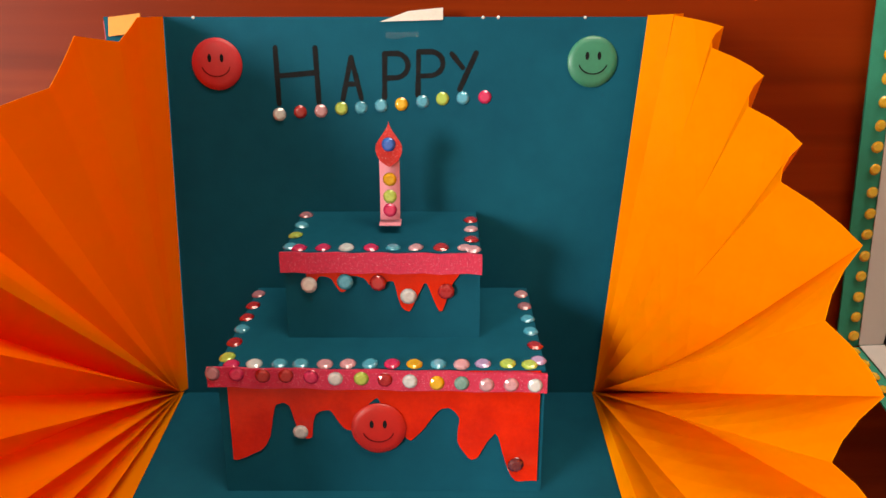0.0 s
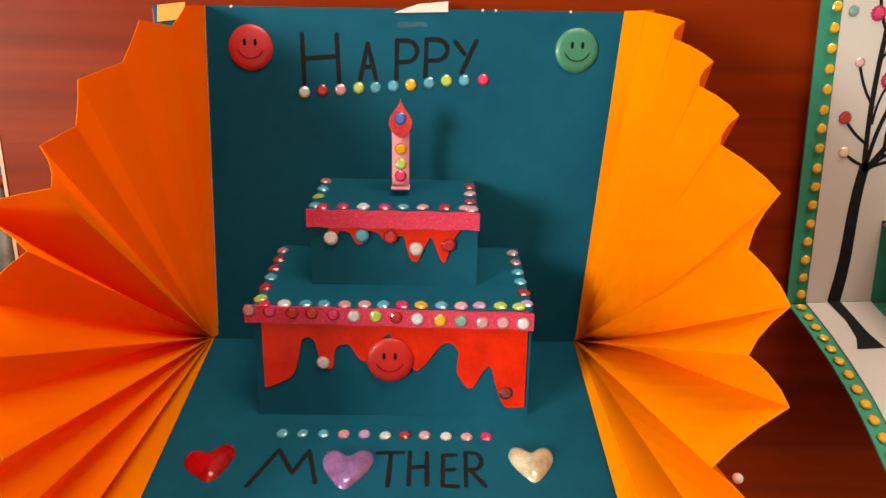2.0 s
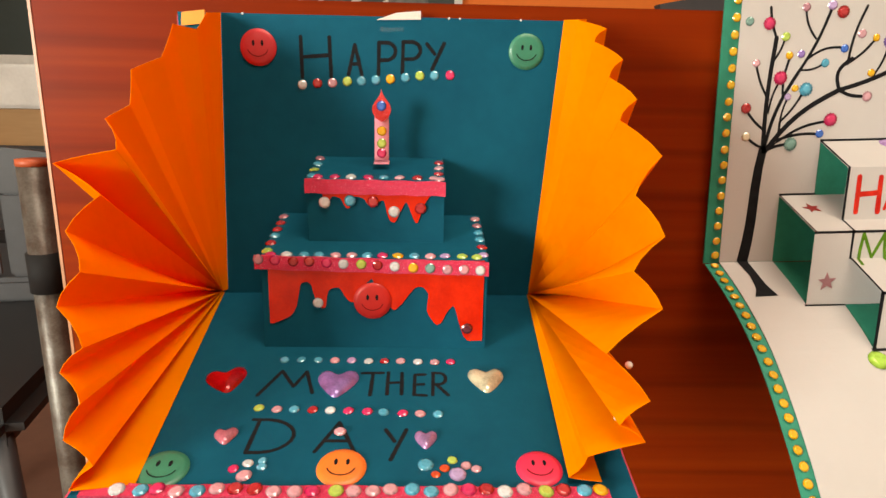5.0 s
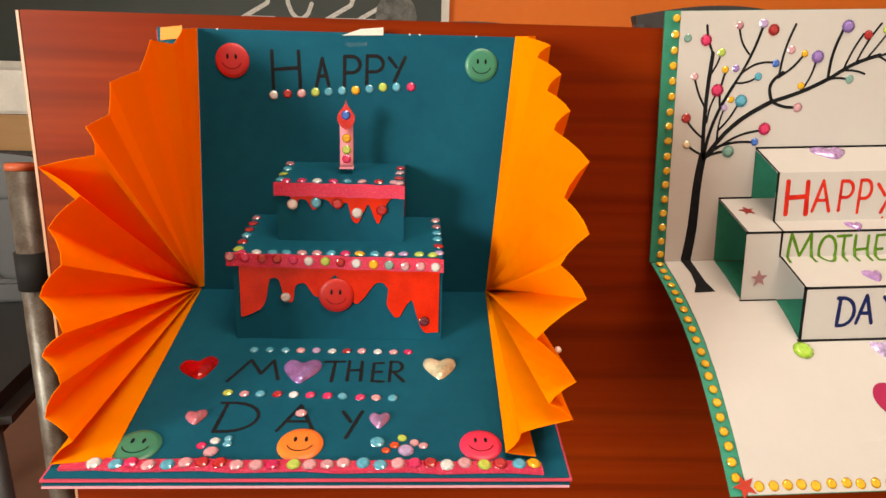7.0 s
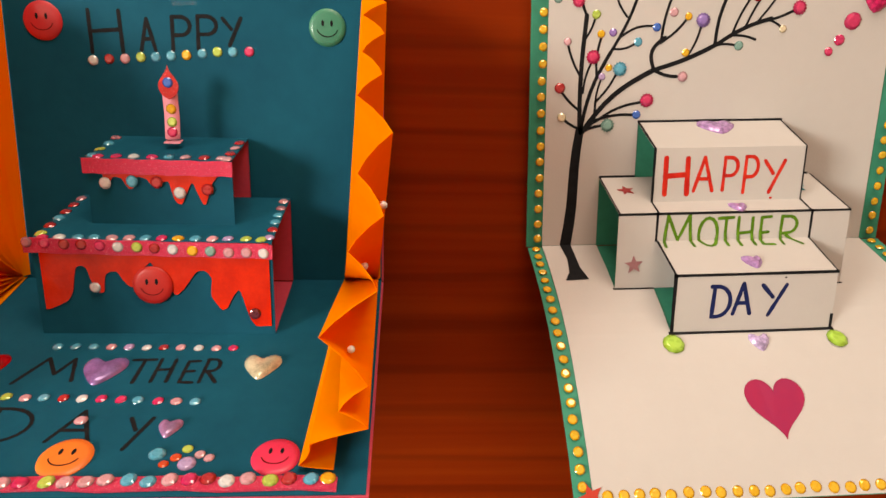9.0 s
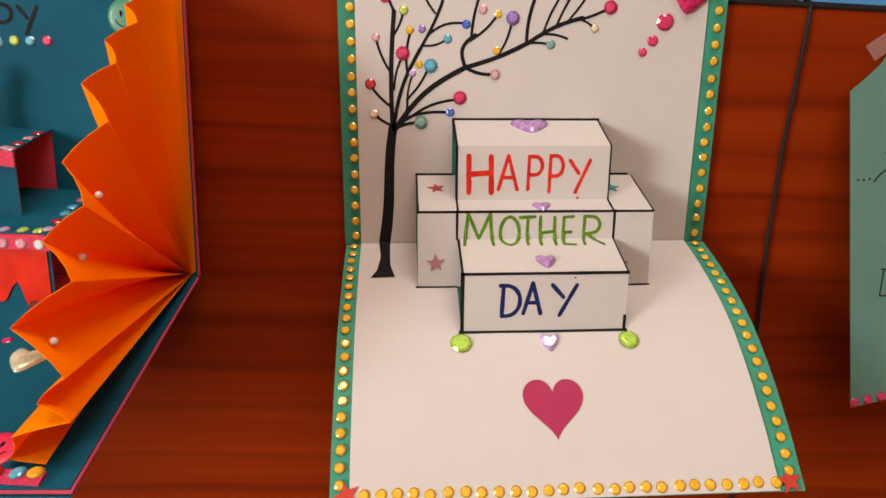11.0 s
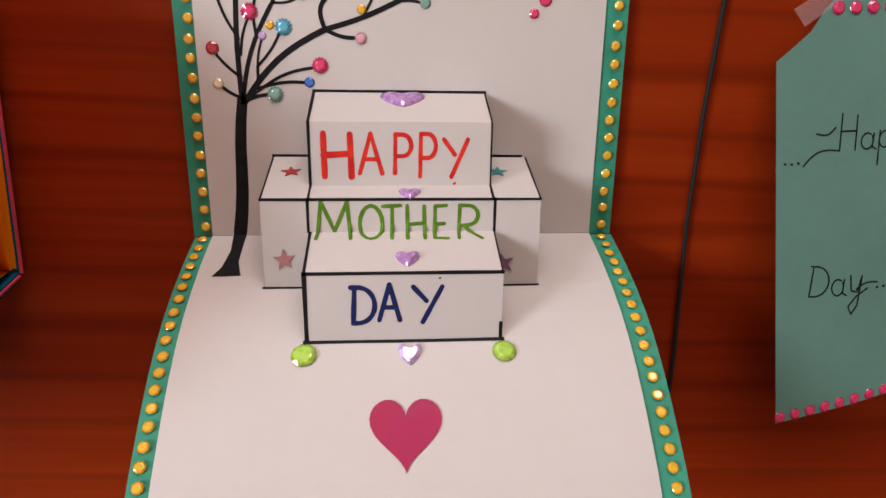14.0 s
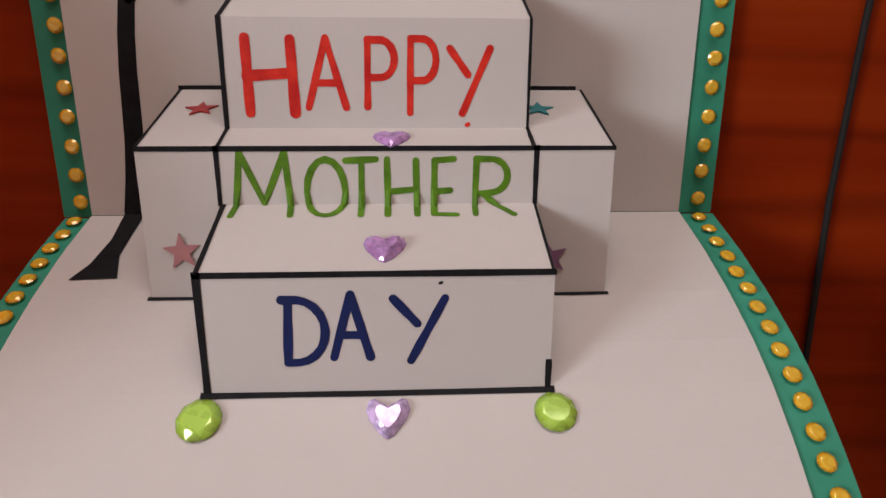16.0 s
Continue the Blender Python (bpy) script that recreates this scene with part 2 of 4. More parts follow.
class Face:
    """A flat face: at(u, v, h) is u along, v up and h in front of it."""

    def __init__(self, origin, along, up):
        self.o, self.a, self.u = Vector(origin), Vector(along).normalized(), Vector(up).normalized()
        self.n = self.a.cross(self.u)

    def at(self, u, v, h=0.0):
        return self.o + self.a * u + self.u * v + self.n * h

    def basis(self, u, v, h=0.0, turn=0.0):
        e = 0.0005
        p = self.at(u, v, h)
        a = (self.at(u + e, v, h) - p).normalized()
        w = (self.at(u, v + e, h) - p).normalized()
        n = a.cross(w).normalized()
        w = n.cross(a)
        m = Matrix((a, w, n)).transposed().to_4x4()
        m.translation = p
        return m @ pose(0, 0, 0, 0, 0, turn)


class Bent(Face):
    """A sheet bent along v only, following a profile of (forward, up) steps from the fold; v counts down from the fold as negative."""

    def __init__(self, origin, along, up, forward, profile):
        self.o, self.a, self.u = Vector(origin), Vector(along).normalized(), Vector(up).normalized()
        self.n = self.a.cross(self.u)
        self.f = Vector(forward).normalized()
        self.p, self.curl, self.wide = [(0.0, 0.0, 0.0)], 0.0, 1.0
        for d, z in profile[1:]:
            s, d0, z0 = self.p[-1]
            self.p.append((s + math.hypot(d - d0, z - z0), d, z))

    def spot(self, s):
        if s <= 0:
            return self.p[0][1], self.p[0][2]
        for (s0, d0, z0), (s1, d1, z1) in zip(self.p, self.p[1:]):
            if s <= s1 or s1 == self.p[-1][0]:
                k = (s - s0) / (s1 - s0)
                return d0 + (d1 - d0) * k, z0 + (z1 - z0) * k

    def at(self, u, v, h=0.0):
        h += self.curl * (2 * u / self.wide - 1) ** 2 * max(-v, 0.0) / self.p[-1][0]
        d, z = self.spot(-v)
        d1, z1 = self.spot(-v + 0.004)
        d0, z0 = self.spot(max(-v - 0.004, 0))
        t = (self.f * (d1 - d0) + self.u * (z1 - z0)).normalized()
        return self.o + self.a * u + self.f * d + self.u * z + self.a.cross(-t) * h

    def length(self):
        return self.p[-1][0]


def sheet(name, face, us, vs, thick, material, parent, holes=(), label="", back=0.0, smooth=False):
    """A sheet of paper on a face, in cells between the given cuts; holes are (u0, u1, v0, v1)."""
    bm = bmesh.new()
    top = [[bm.verts.new(face.at(u, v, back)) for v in vs] for u in us]
    low = [[bm.verts.new(face.at(u, v, back - thick)) for v in vs] for u in us]
    def kept(i, j):
        if not (0 <= i < len(us) - 1 and 0 <= j < len(vs) - 1):
            return False
        u, v = (us[i] + us[i + 1]) / 2, (vs[j] + vs[j + 1]) / 2
        return not any(a < u < b and c < v < d for a, b, c, d in holes)
    for i in range(len(us) - 1):
        for j in range(len(vs) - 1):
            if kept(i, j):
                bm.faces.new((top[i][j], top[i + 1][j], top[i + 1][j + 1], top[i][j + 1]))
                bm.faces.new((low[i][j], low[i][j + 1], low[i + 1][j + 1], low[i + 1][j]))
                for di, dj, (p, q) in ((-1, 0, ((i, j), (i, j + 1))), (1, 0, ((i + 1, j), (i + 1, j + 1))), (0, -1, ((i, j), (i + 1, j))), (0, 1, ((i, j + 1), (i + 1, j + 1)))):
                    if not kept(i + di, j + dj):
                        bm.faces.new((top[p[0]][p[1]], top[q[0]][q[1]], low[q[0]][q[1]], low[p[0]][p[1]]))
    loose = [v for v in bm.verts if not v.link_faces]
    for v in loose:
        bm.verts.remove(v)
    return part(name, bm, material, parent, label, smooth=smooth)


def cuts(a, b, step, *extra):
    n = max(1, round(abs(b - a) / step))
    return sorted({round(a + (b - a) * i / n, 5) for i in range(n + 1)} | {round(e, 5) for e in extra})


def slab(name, face, outline, thick, material, parent, h=0.0003, label="", dome=0.0):
    """A cut-out of the given outline lying on a face."""
    bm = bmesh.new()
    cu, cv = sum(p[0] for p in outline) / len(outline), sum(p[1] for p in outline) / len(outline)
    low = [bm.verts.new(face.at(u, v, h)) for u, v in outline]
    top = [bm.verts.new(face.at(cu + (u - cu) * (0.97 if dome else 1), cv + (v - cv) * (0.97 if dome else 1), h + thick)) for u, v in outline]
    n = len(outline)
    for i in range(n):
        bm.faces.new((low[i], low[(i + 1) % n], top[(i + 1) % n], top[i]))
    if dome:
        ring = top
        for k, lift in ((0.75, 0.6), (0.4, 0.9)):
            inner = [bm.verts.new(face.at(cu + (u - cu) * k, cv + (v - cv) * k, h + thick + dome * lift)) for u, v in outline]
            for i in range(n):
                bm.faces.new((ring[i], ring[(i + 1) % n], inner[(i + 1) % n], inner[i]))
            ring = inner
        c = bm.verts.new(face.at(cu, cv, h + thick + dome))
        for i in range(n):
            bm.faces.new((ring[i], ring[(i + 1) % n], c))
    else:
        bm.faces.new(top)
    return part(name, bm, material, parent, label, smooth=dome > 0)


def ribbon(bm, face, pts, width, h=0.00015):
    """A marker stroke along points (u, v) on a face, with round ends and joints; pts may carry a width factor."""
    for p, q in zip(pts, pts[1:]):
        wp, wq = (width * (p[2] if len(p) > 2 else 1) / 2, width * (q[2] if len(q) > 2 else 1) / 2)
        du, dv = q[0] - p[0], q[1] - p[1]
        ln = math.hypot(du, dv) or 1e-9
        nu, nv = -dv / ln, du / ln
        loop = []
        base = math.atan2(dv, du)
        for k in range(7):
            a = base - math.pi / 2 + math.pi * k / 6
            loop.append((q[0] + wq * math.cos(a), q[1] + wq * math.sin(a)))
        for k in range(7):
            a = base + math.pi / 2 + math.pi * k / 6
            loop.append((p[0] + wp * math.cos(a), p[1] + wp * math.sin(a)))
        bm.faces.new([bm.verts.new(face.at(u, v, h)) for u, v in loop])
        h += 0.000003
    return bm


def bow(u0, v0, u1, v1, bend, n=8):
    """Points on a bent line from one end to the other."""
    du, dv = u1 - u0, v1 - v0
    return [(u0 + du * k / n - dv * bend * math.sin(math.pi * k / n), v0 + dv * k / n + du * bend * math.sin(math.pi * k / n)) for k in range(n + 1)]


def oval(cu, cv, ru, rv, n=24, a0=0.0, a1=360.0):
    full = abs(a1 - a0) >= 360
    return [(cu + ru * math.cos(radians(a0 + (a1 - a0) * k / (n if full else n - 1))), cv + rv * math.sin(radians(a0 + (a1 - a0) * k / (n if full else n - 1)))) for k in range(n)]


def strokes(ch):
    """The strokes of a hand-drawn letter in a box of one by one."""
    if ch == "H":
        return [[(0.02, 0), (0, 1)], [(1, 0), (0.96, 0.98)], [(0, 0.5), (0.98, 0.54)]]
    if ch == "A":
        return [[(0, 0), (0.5, 1), (1, 0)], [(0.2, 0.36), (0.8, 0.36)]]
    if ch == "P":
        return [[(0, 0), (0.04, 1)], [(0.04, 1), *oval(0.45, 0.72, 0.5, 0.28, 9, 80, -80), (0.03, 0.44)]]
    if ch == "Y":
        return [[(0, 1), (0.46, 0.6)], [(1, 1), (0.33, 0)]]
    if ch == "M":
        return [[(0, 0), (0.14, 1), (0.52, 0.3), (0.9, 1), (1, 0)]]
    if ch == "m":
        return [[(0, 0), (0.32, 1), (0.62, 0.35), (0.8, 0.98), (1, 0.1)]]
    if ch == "O":
        return [oval(0.5, 0.5, 0.5, 0.5, 17, 90, 449)]
    if ch == "T":
        return [[(0, 0.98), (1, 1)], [(0.52, 1), (0.5, 0)]]
    if ch == "E":
        return [[(0.9, 1), (0.04, 0.98), (0, 0.02), (1, 0)], [(0, 0.5), (0.75, 0.52)]]
    if ch == "R":
        return [[(0, 0), (0.05, 1)], [(0.04, 1), *oval(0.42, 0.74, 0.45, 0.26, 9, 80, -80), (0.04, 0.46)], [(0.25, 0.47), (1, 0)]]
    if ch == "D":
        return [[(0.08, 1), (0, 0)], [(-0.08, 1), *oval(0.25, 0.5, 0.75, 0.5, 11, 85, -85), (0, 0)]]
    if ch == "a":
        return [oval(0.42, 0.3, 0.42, 0.3, 12, 60, 400), [(0.84, 0.6), (0.8, 0.1), (1.1, 0.02)]]
    if ch == "o":
        return [oval(0.5, 0.3, 0.45, 0.3, 14, 90, 450)]
    if ch == "p":
        return [[(0, 0.6), (0.02, -0.55)], [(0.02, 0.4), *oval(0.4, 0.32, 0.42, 0.28, 10, 140, -150)]]
    if ch == "y":
        return [[(0, 0.6), (0.15, 0.08), (0.55, 0.05), (0.75, 0.6)], [(0.75, 0.6), (0.62, -0.4), (0.3, -0.7), (0.05, -0.45), (0.5, -0.1), (1.2, 0.2)]]
    return []


def letter(ch, face, u, v, w, hgt, width, ink, parent, slant=0.0, rise=0.0):
    bm = bmesh.new()
    for k, st in enumerate(strokes(ch)):
        fine = []
        for p, q in zip(st, st[1:]):
            n = 1 if len(st) > 5 else 4
            fine += [(p[0] + (q[0] - p[0]) * i / n, p[1] + (q[1] - p[1]) * i / n) for i in range(n)]
        fine.append(st[-1])
        ribbon(bm, face, [(u + (a + slant * b) * w, v + b * hgt + rise * a * w, 0.9 + 0.2 * random.random()) for a, b in fine], width, 0.00015 + k * 0.00003)
    return part("letter", bm, ink, parent)


# one faceted stone, one bead and one flat-backed flower stone, shared by all copies
def stone_mesh(name, sides, rings, material):
    key = name + material.name
    if key in bpy.data.meshes:
        return bpy.data.meshes[key]
    bm = bmesh.new()
    loops = []
    for k, (r, z) in enumerate(rings):
        loops.append([bm.verts.new((r * math.cos(math.tau * (i + 0.5 * (k % 2)) / sides), r * math.sin(math.tau * (i + 0.5 * (k % 2)) / sides), z)) for i in range(sides)])
    for k in range(len(loops) - 1):
        a, b = loops[k], loops[k + 1]
        for i in range(sides):
            j = (i + 1) % sides
            if k % 2 == 0:
                bm.faces.new((a[i], a[j], b[i]))
                bm.faces.new((a[j], b[j], b[i]))
            else:
                bm.faces.new((a[i], b[j], b[i]))
                bm.faces.new((a[i], a[j], b[j]))
    bm.faces.new(loops[-1])
    bmesh.ops.recalc_face_normals(bm, faces=bm.faces)
    me = bpy.data.meshes.new(key)
    bm.to_mesh(me)
    bm.free()
    me.materials.append(material)
    return me


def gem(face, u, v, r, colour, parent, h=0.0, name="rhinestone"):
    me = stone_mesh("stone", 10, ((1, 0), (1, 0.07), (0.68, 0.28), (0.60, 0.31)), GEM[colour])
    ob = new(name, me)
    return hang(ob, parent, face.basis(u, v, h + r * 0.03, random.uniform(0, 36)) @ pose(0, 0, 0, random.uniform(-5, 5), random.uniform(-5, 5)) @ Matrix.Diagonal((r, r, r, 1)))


def gem_row(face, a, b, colours, r, parent, jitter=0.0006):
    names = colours.split()
    for i, c in enumerate(names):
        k = i / max(1, len(names) - 1)
        gem(face, a[0] + (b[0] - a[0]) * k + random.uniform(-jitter, jitter), a[1] + (b[1] - a[1]) * k + random.uniform(-jitter, jitter), r, c, parent)


def heart_outline(cu, cv, w, hgt, n=28, turn=0.0):
    pts = []
    for k in range(n):
        t = math.tau * k / n
        x, y = math.sin(t) * (0.5 - 0.06 * math.cos(2 * t)) * (1 - 0.18 * max(0.0, -math.cos(t))), (13 * math.cos(t) - 4.2 * math.cos(2 * t) - 1.6 * math.cos(3 * t) - math.cos(4 * t) + 2.4) / 27.5
        a = radians(turn)
        pts.append((cu + (x * math.cos(a) - y * math.sin(a)) * w, cv + (x * math.sin(a) + y * math.cos(a)) * hgt))
    return pts


def heart_gem(face, cu, cv, w, hgt, material, parent, turn=0.0, lift=0.0025):
    """A puffed heart-shaped stone with a thin rim and a rounded top."""
    return slab("heart_stone", face, heart_outline(cu, cv, w, hgt, 32, turn), lift * 0.25, material, parent, 0.0001, dome=lift * 0.75)


def heart_facets(face, cu, cv, w, hgt, material, parent, turn=0.0, lift=0.0025):
    """A heart-shaped stone cut with a rim, two rows of triangular facets and a flat table."""
    bm = bmesh.new()
    n = 16
    fine = heart_outline(cu, cv, w, hgt, 2 * n, turn)
    rings = []
    for r, (k, h) in enumerate(((1, 0), (1, lift * 0.22), (0.80, lift * 0.68), (0.58, lift))):
        rings.append([bm.verts.new(face.at(cu + (u - cu) * k, cv + (v - cv) * k, h)) for u, v in fine[(r == 2)::2]])
    for r, (a, b) in enumerate(zip(rings, rings[1:])):
        for i in range(n):
            j = (i + 1) % n
            if r == 0:
                bm.faces.new((a[i], a[j], b[j], b[i]))
            elif r == 1:
                bm.faces.new((a[i], a[j], b[i])), bm.faces.new((a[j], b[j], b[i]))
            else:
                bm.faces.new((a[i], b[j], b[i])), bm.faces.new((a[i], a[j], b[j]))
    bm.faces.new(rings[-1])
    return part("heart_stone", bm, material, parent)


def star_outline(cu, cv, r, turn=0.0):
    return [(cu + (r if k % 2 == 0 else r * 0.42) * math.cos(radians(90 + turn + 36 * k)), cv + (r if k % 2 == 0 else r * 0.42) * math.sin(radians(90 + turn + 36 * k))) for k in range(10)]


def badge(face, u, v, r, colour, parent, label):
    """A round smiling badge, slightly domed, with its eyes and mouth."""
    b = slab("smiley_badge", face, oval(u, v, r, r, 32), 0.0008, BADGE[colour], parent, 0.0002, label, dome=0.0009)
    for s in (-1, 1):
        slab("eye", face, oval(u + s * r * 0.24, v + r * 0.22, r * 0.075, r * 0.16, 12), 0.0002, INK, b, 0.0018)
    bm = ribbon(bmesh.new(), face, oval(u, v - r * 0.02, r * 0.56, r * 0.46, 14, 195, 345), r * 0.05, 0.0020)
    part("mouth", bm, DARK_RED if colour in ("red", "scarlet", "pink") else INK, b)
    return b


def flower_gem(face, u, v, r, colour, parent):
    """A stone with a scalloped rim of tiny petals."""
    key = "flower" + colour
    if key not in bpy.data.meshes:
        bm = bmesh.new()
        n = 28
        ring = lambda f, z: [bm.verts.new((math.cos(math.tau * i / n) * (f if i % 2 else f * 0.84), math.sin(math.tau * i / n) * (f if i % 2 else f * 0.84), z)) for i in range(n)]
        rs = [ring(1, 0), ring(1, 0.1), ring(0.72, 0.16), ring(0.6, 0.3), ring(0.36, 0.36)]
        for a, b in zip(rs, rs[1:]):
            for i in range(n):
                bm.faces.new((a[i], a[(i + 1) % n], b[(i + 1) % n], b[i]))
        bm.faces.new(rs[-1])
        bmesh.ops.recalc_face_normals(bm, faces=bm.faces)
        me = bpy.data.meshes.new(key)
        bm.to_mesh(me)
        bm.free()
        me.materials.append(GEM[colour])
    return hang(new("flower_stone", bpy.data.meshes[key]), parent, face.basis(u, v, 0.0, random.uniform(0, 40)) @ Matrix.Diagonal((r, r, r, 1)))


def tube(name, pts, r, material, parent, label="", sides=10):
    bm = bmesh.new()
    rings = []
    for i, p in enumerate(pts):
        t = (Vector(pts[min(i + 1, len(pts) - 1)]) - Vector(pts[max(i - 1, 0)])).normalized()
        a = t.orthogonal().normalized() if abs(t.x) > 0.9 else t.cross(Vector((1, 0, 0))).normalized()
        b = t.cross(a)
        rings.append([bm.verts.new(Vector(p) + (a * math.cos(math.tau * k / sides) + b * math.sin(math.tau * k / sides)) * r) for k in range(sides)])
    for a, b in zip(rings, rings[1:]):
        for k in range(sides):
            bm.faces.new((a[k], a[(k + 1) % sides], b[(k + 1) % sides], b[k]))
    bm.faces.new(rings[0]), bm.faces.new(rings[-1])
    return part(name, bm, material, parent, label, smooth=True)


# ---- the room ----
WALL_ORANGE = mat("orange_wall_paint", (0.85, 0.2, 0.025), 0.7, second=(0.78, 0.17, 0.02), scale=3, bump=0.2, bump_scale=60)
WALL_CREAM = mat("buff_wall_paint", (0.62, 0.5, 0.4), 0.8, second=(0.56, 0.45, 0.36), scale=2, bump=0.2, bump_scale=60)
CEILING = mat("white_ceiling_paint", (0.78, 0.76, 0.72), 0.85, scale=2, bump=0.2)
FLOOR = mat("worn_red_brown_floor", (0.24, 0.12, 0.08), 0.5, second=(0.17, 0.085, 0.058), scale=4)
FRAME = mat("white_window_paint", (0.75, 0.74, 0.7), 0.45, scale=20)
BOARD = mat("dark_green_board", (0.016, 0.028, 0.024), 0.55, second=(0.03, 0.045, 0.042), scale=3, amount=0.7)
CHALK = mat("white_chalk", (0.75, 0.76, 0.74), 0.9, second=(0.4, 0.42, 0.41), scale=150, amount=0.5)
GREY_PLASTIC = mat("dark_grey_plastic", (0.048, 0.048, 0.052), 0.5, scale=40, bump=0.1)
BLACK_SEAT = mat("black_vinyl", (0.012, 0.012, 0.013), 0.45, scale=60, bump=0.3)
RUSTY = mat("worn_painted_steel_tube", (0.15, 0.135, 0.115), 0.42, 0.4, second=(0.07, 0.048, 0.036), scale=45, amount=0.35, bump=0.4, bump_scale=200)
TUBE_CAP = mat("orange_red_cap", (0.5, 0.09, 0.03), 0.5, scale=40)
WHITE_GLOSS = mat("white_laminate", (0.84, 0.85, 0.82), 0.25, scale=10)
TAN = mat("tan_wood", (0.45, 0.27, 0.12), 0.5, second=(0.36, 0.2, 0.08), scale=14, stretch=(0.1, 1, 1))
BLUE_SHEET = mat("blue_paper", (0.03, 0.22, 0.5), 0.6, scale=20)
X0, X1, Y0, Y1, ZC = -1.7, 3.2, -1.6, 2.45, 3.1
T = 0.12


def setting(name, bm, material):
    return tagged(part(name, bm, material, None), kind="structure")


setting("floor", boxed(X0 - T, X1 + T, Y0 - T, Y1 + T, -0.1, 0), FLOOR)
# the ceiling leaves a gap for the added overhead fill
bm = bmesh.new()
for a in ((X0 - T, -0.45, Y0 - T, Y1 + T), (1.35, X1 + T, Y0 - T, Y1 + T), (-0.45, 1.35, Y0 - T, -1.05), (-0.45, 1.35, -0.05, Y1 + T)):
    box(bm, *a, ZC, ZC + 0.1)
setting("ceiling", bm, CEILING)
setting("wall_north", boxed(X0 - T, X1 + T, Y1, Y1 + T, 0, ZC), WALL_ORANGE)
setting("wall_east", boxed(X1, X1 + T, Y0, Y1, 0, ZC), WALL_CREAM)
# west wall with a window opening
bm = bmesh.new()
for a in ((Y0, -1.52, 0, ZC), (-0.82, Y1, 0, ZC), (-1.52, -0.82, 0, 0.65), (-1.52, -0.82, 1.35, ZC)):
    box(bm, X0 - T, X0, *a)
setting("wall_west", bm, WALL_CREAM)
setting("wall_south", boxed(X0, X1, Y0 - T, Y0, 0, ZC), WALL_CREAM)
win = tagged(new("window_1"), kind="structure")
WORLD[win] = Matrix()
bm = bmesh.new()
for a in ((-1.52, -1.48, 0.65, 1.35), (-0.86, -0.82, 0.65, 1.35), (-1.48, -0.86, 0.65, 0.69), (-1.48, -0.86, 1.31, 1.35)):
    box(bm, X0 - 0.09, X0 - 0.05, *a)
part("window_frame", bm, FRAME, win)
# unseen roof opening, invented to hold the overhead fill lamp
win = tagged(new("unseen_roof_window"), kind="structure")
WORLD[win] = Matrix()
bm = bmesh.new()
for a in ((-0.45, -0.4, -1.05, -0.05), (1.3, 1.35, -1.05, -0.05), (-0.4, 1.3, -1.05, -1.0), (-0.4, 1.3, -0.1, -0.05)):
    box(bm, *a, ZC + 0.02, ZC + 0.08)
part("window_frame", bm, FRAME, win)

# blackboard on the far wall
board = thing("blackboard", (-1.0, Y1, 0.95), "dark chalkboard with a pale frame and chalk marks on the wall", "blackboard")
part("writing_surface", boxed(-1.69, 0.115, Y1 - 0.03, Y1, 0.945, 2.0), BOARD, board)
bm = bmesh.new()
box(bm, 0.115, 0.145, Y1 - 0.045, Y1, 0.91, 2.04)
box(bm, -1.69, 0.115, Y1 - 0.06, Y1, 0.91, 0.945)
part("frame", bm, FRAME, board, "pale wooden frame")
bf = Face((0, Y1 - 0.031, 1.13), (1, 0, 0), (0, 0, 1))
for u, sh in ((-0.60, "2"), (-0.43, "0"), (-0.28, "2"), (-0.16, "2")):
    bm = bmesh.new()
    pts = oval(u, 0.12, 0.06, 0.1, 10, 150, -40) + [(u - 0.05, 0.0), (u + 0.07, 0.0)] if sh == "2" else oval(u, 0.1, 0.05, 0.1, 14, 0, 360)
    part("chalk_mark", ribbon(bm, bf, pts, 0.016, 0.002), CHALK, board)
slab("smudge", bf, oval(-0.06, 0.02, 0.08, 0.09, 14), 0.001, mat("chalk_dust", (0.2, 0.21, 0.2), 0.9, second=(0.05, 0.06, 0.06), scale=25, amount=0.4), board, 0.002)

# white-topped bench under the board
bench = thing("low_cupboard", (-1.6, 2.4, 0), "white laminate cupboard with a tan wooden band below its top", "cupboard")
part("top", boxed(-1.68, -0.75, 2.0, 2.38, 0.76, 0.90, bevel=0.01), WHITE_GLOSS, bench)
part("band", boxed(-1.68, -0.75, 2.01, 2.37, 0.64, 0.758), TAN, bench, "tan wooden band")
part("body", boxed(-1.66, -0.77, 2.03, 2.36, 0.0, 0.639), GREY_PLASTIC, bench)


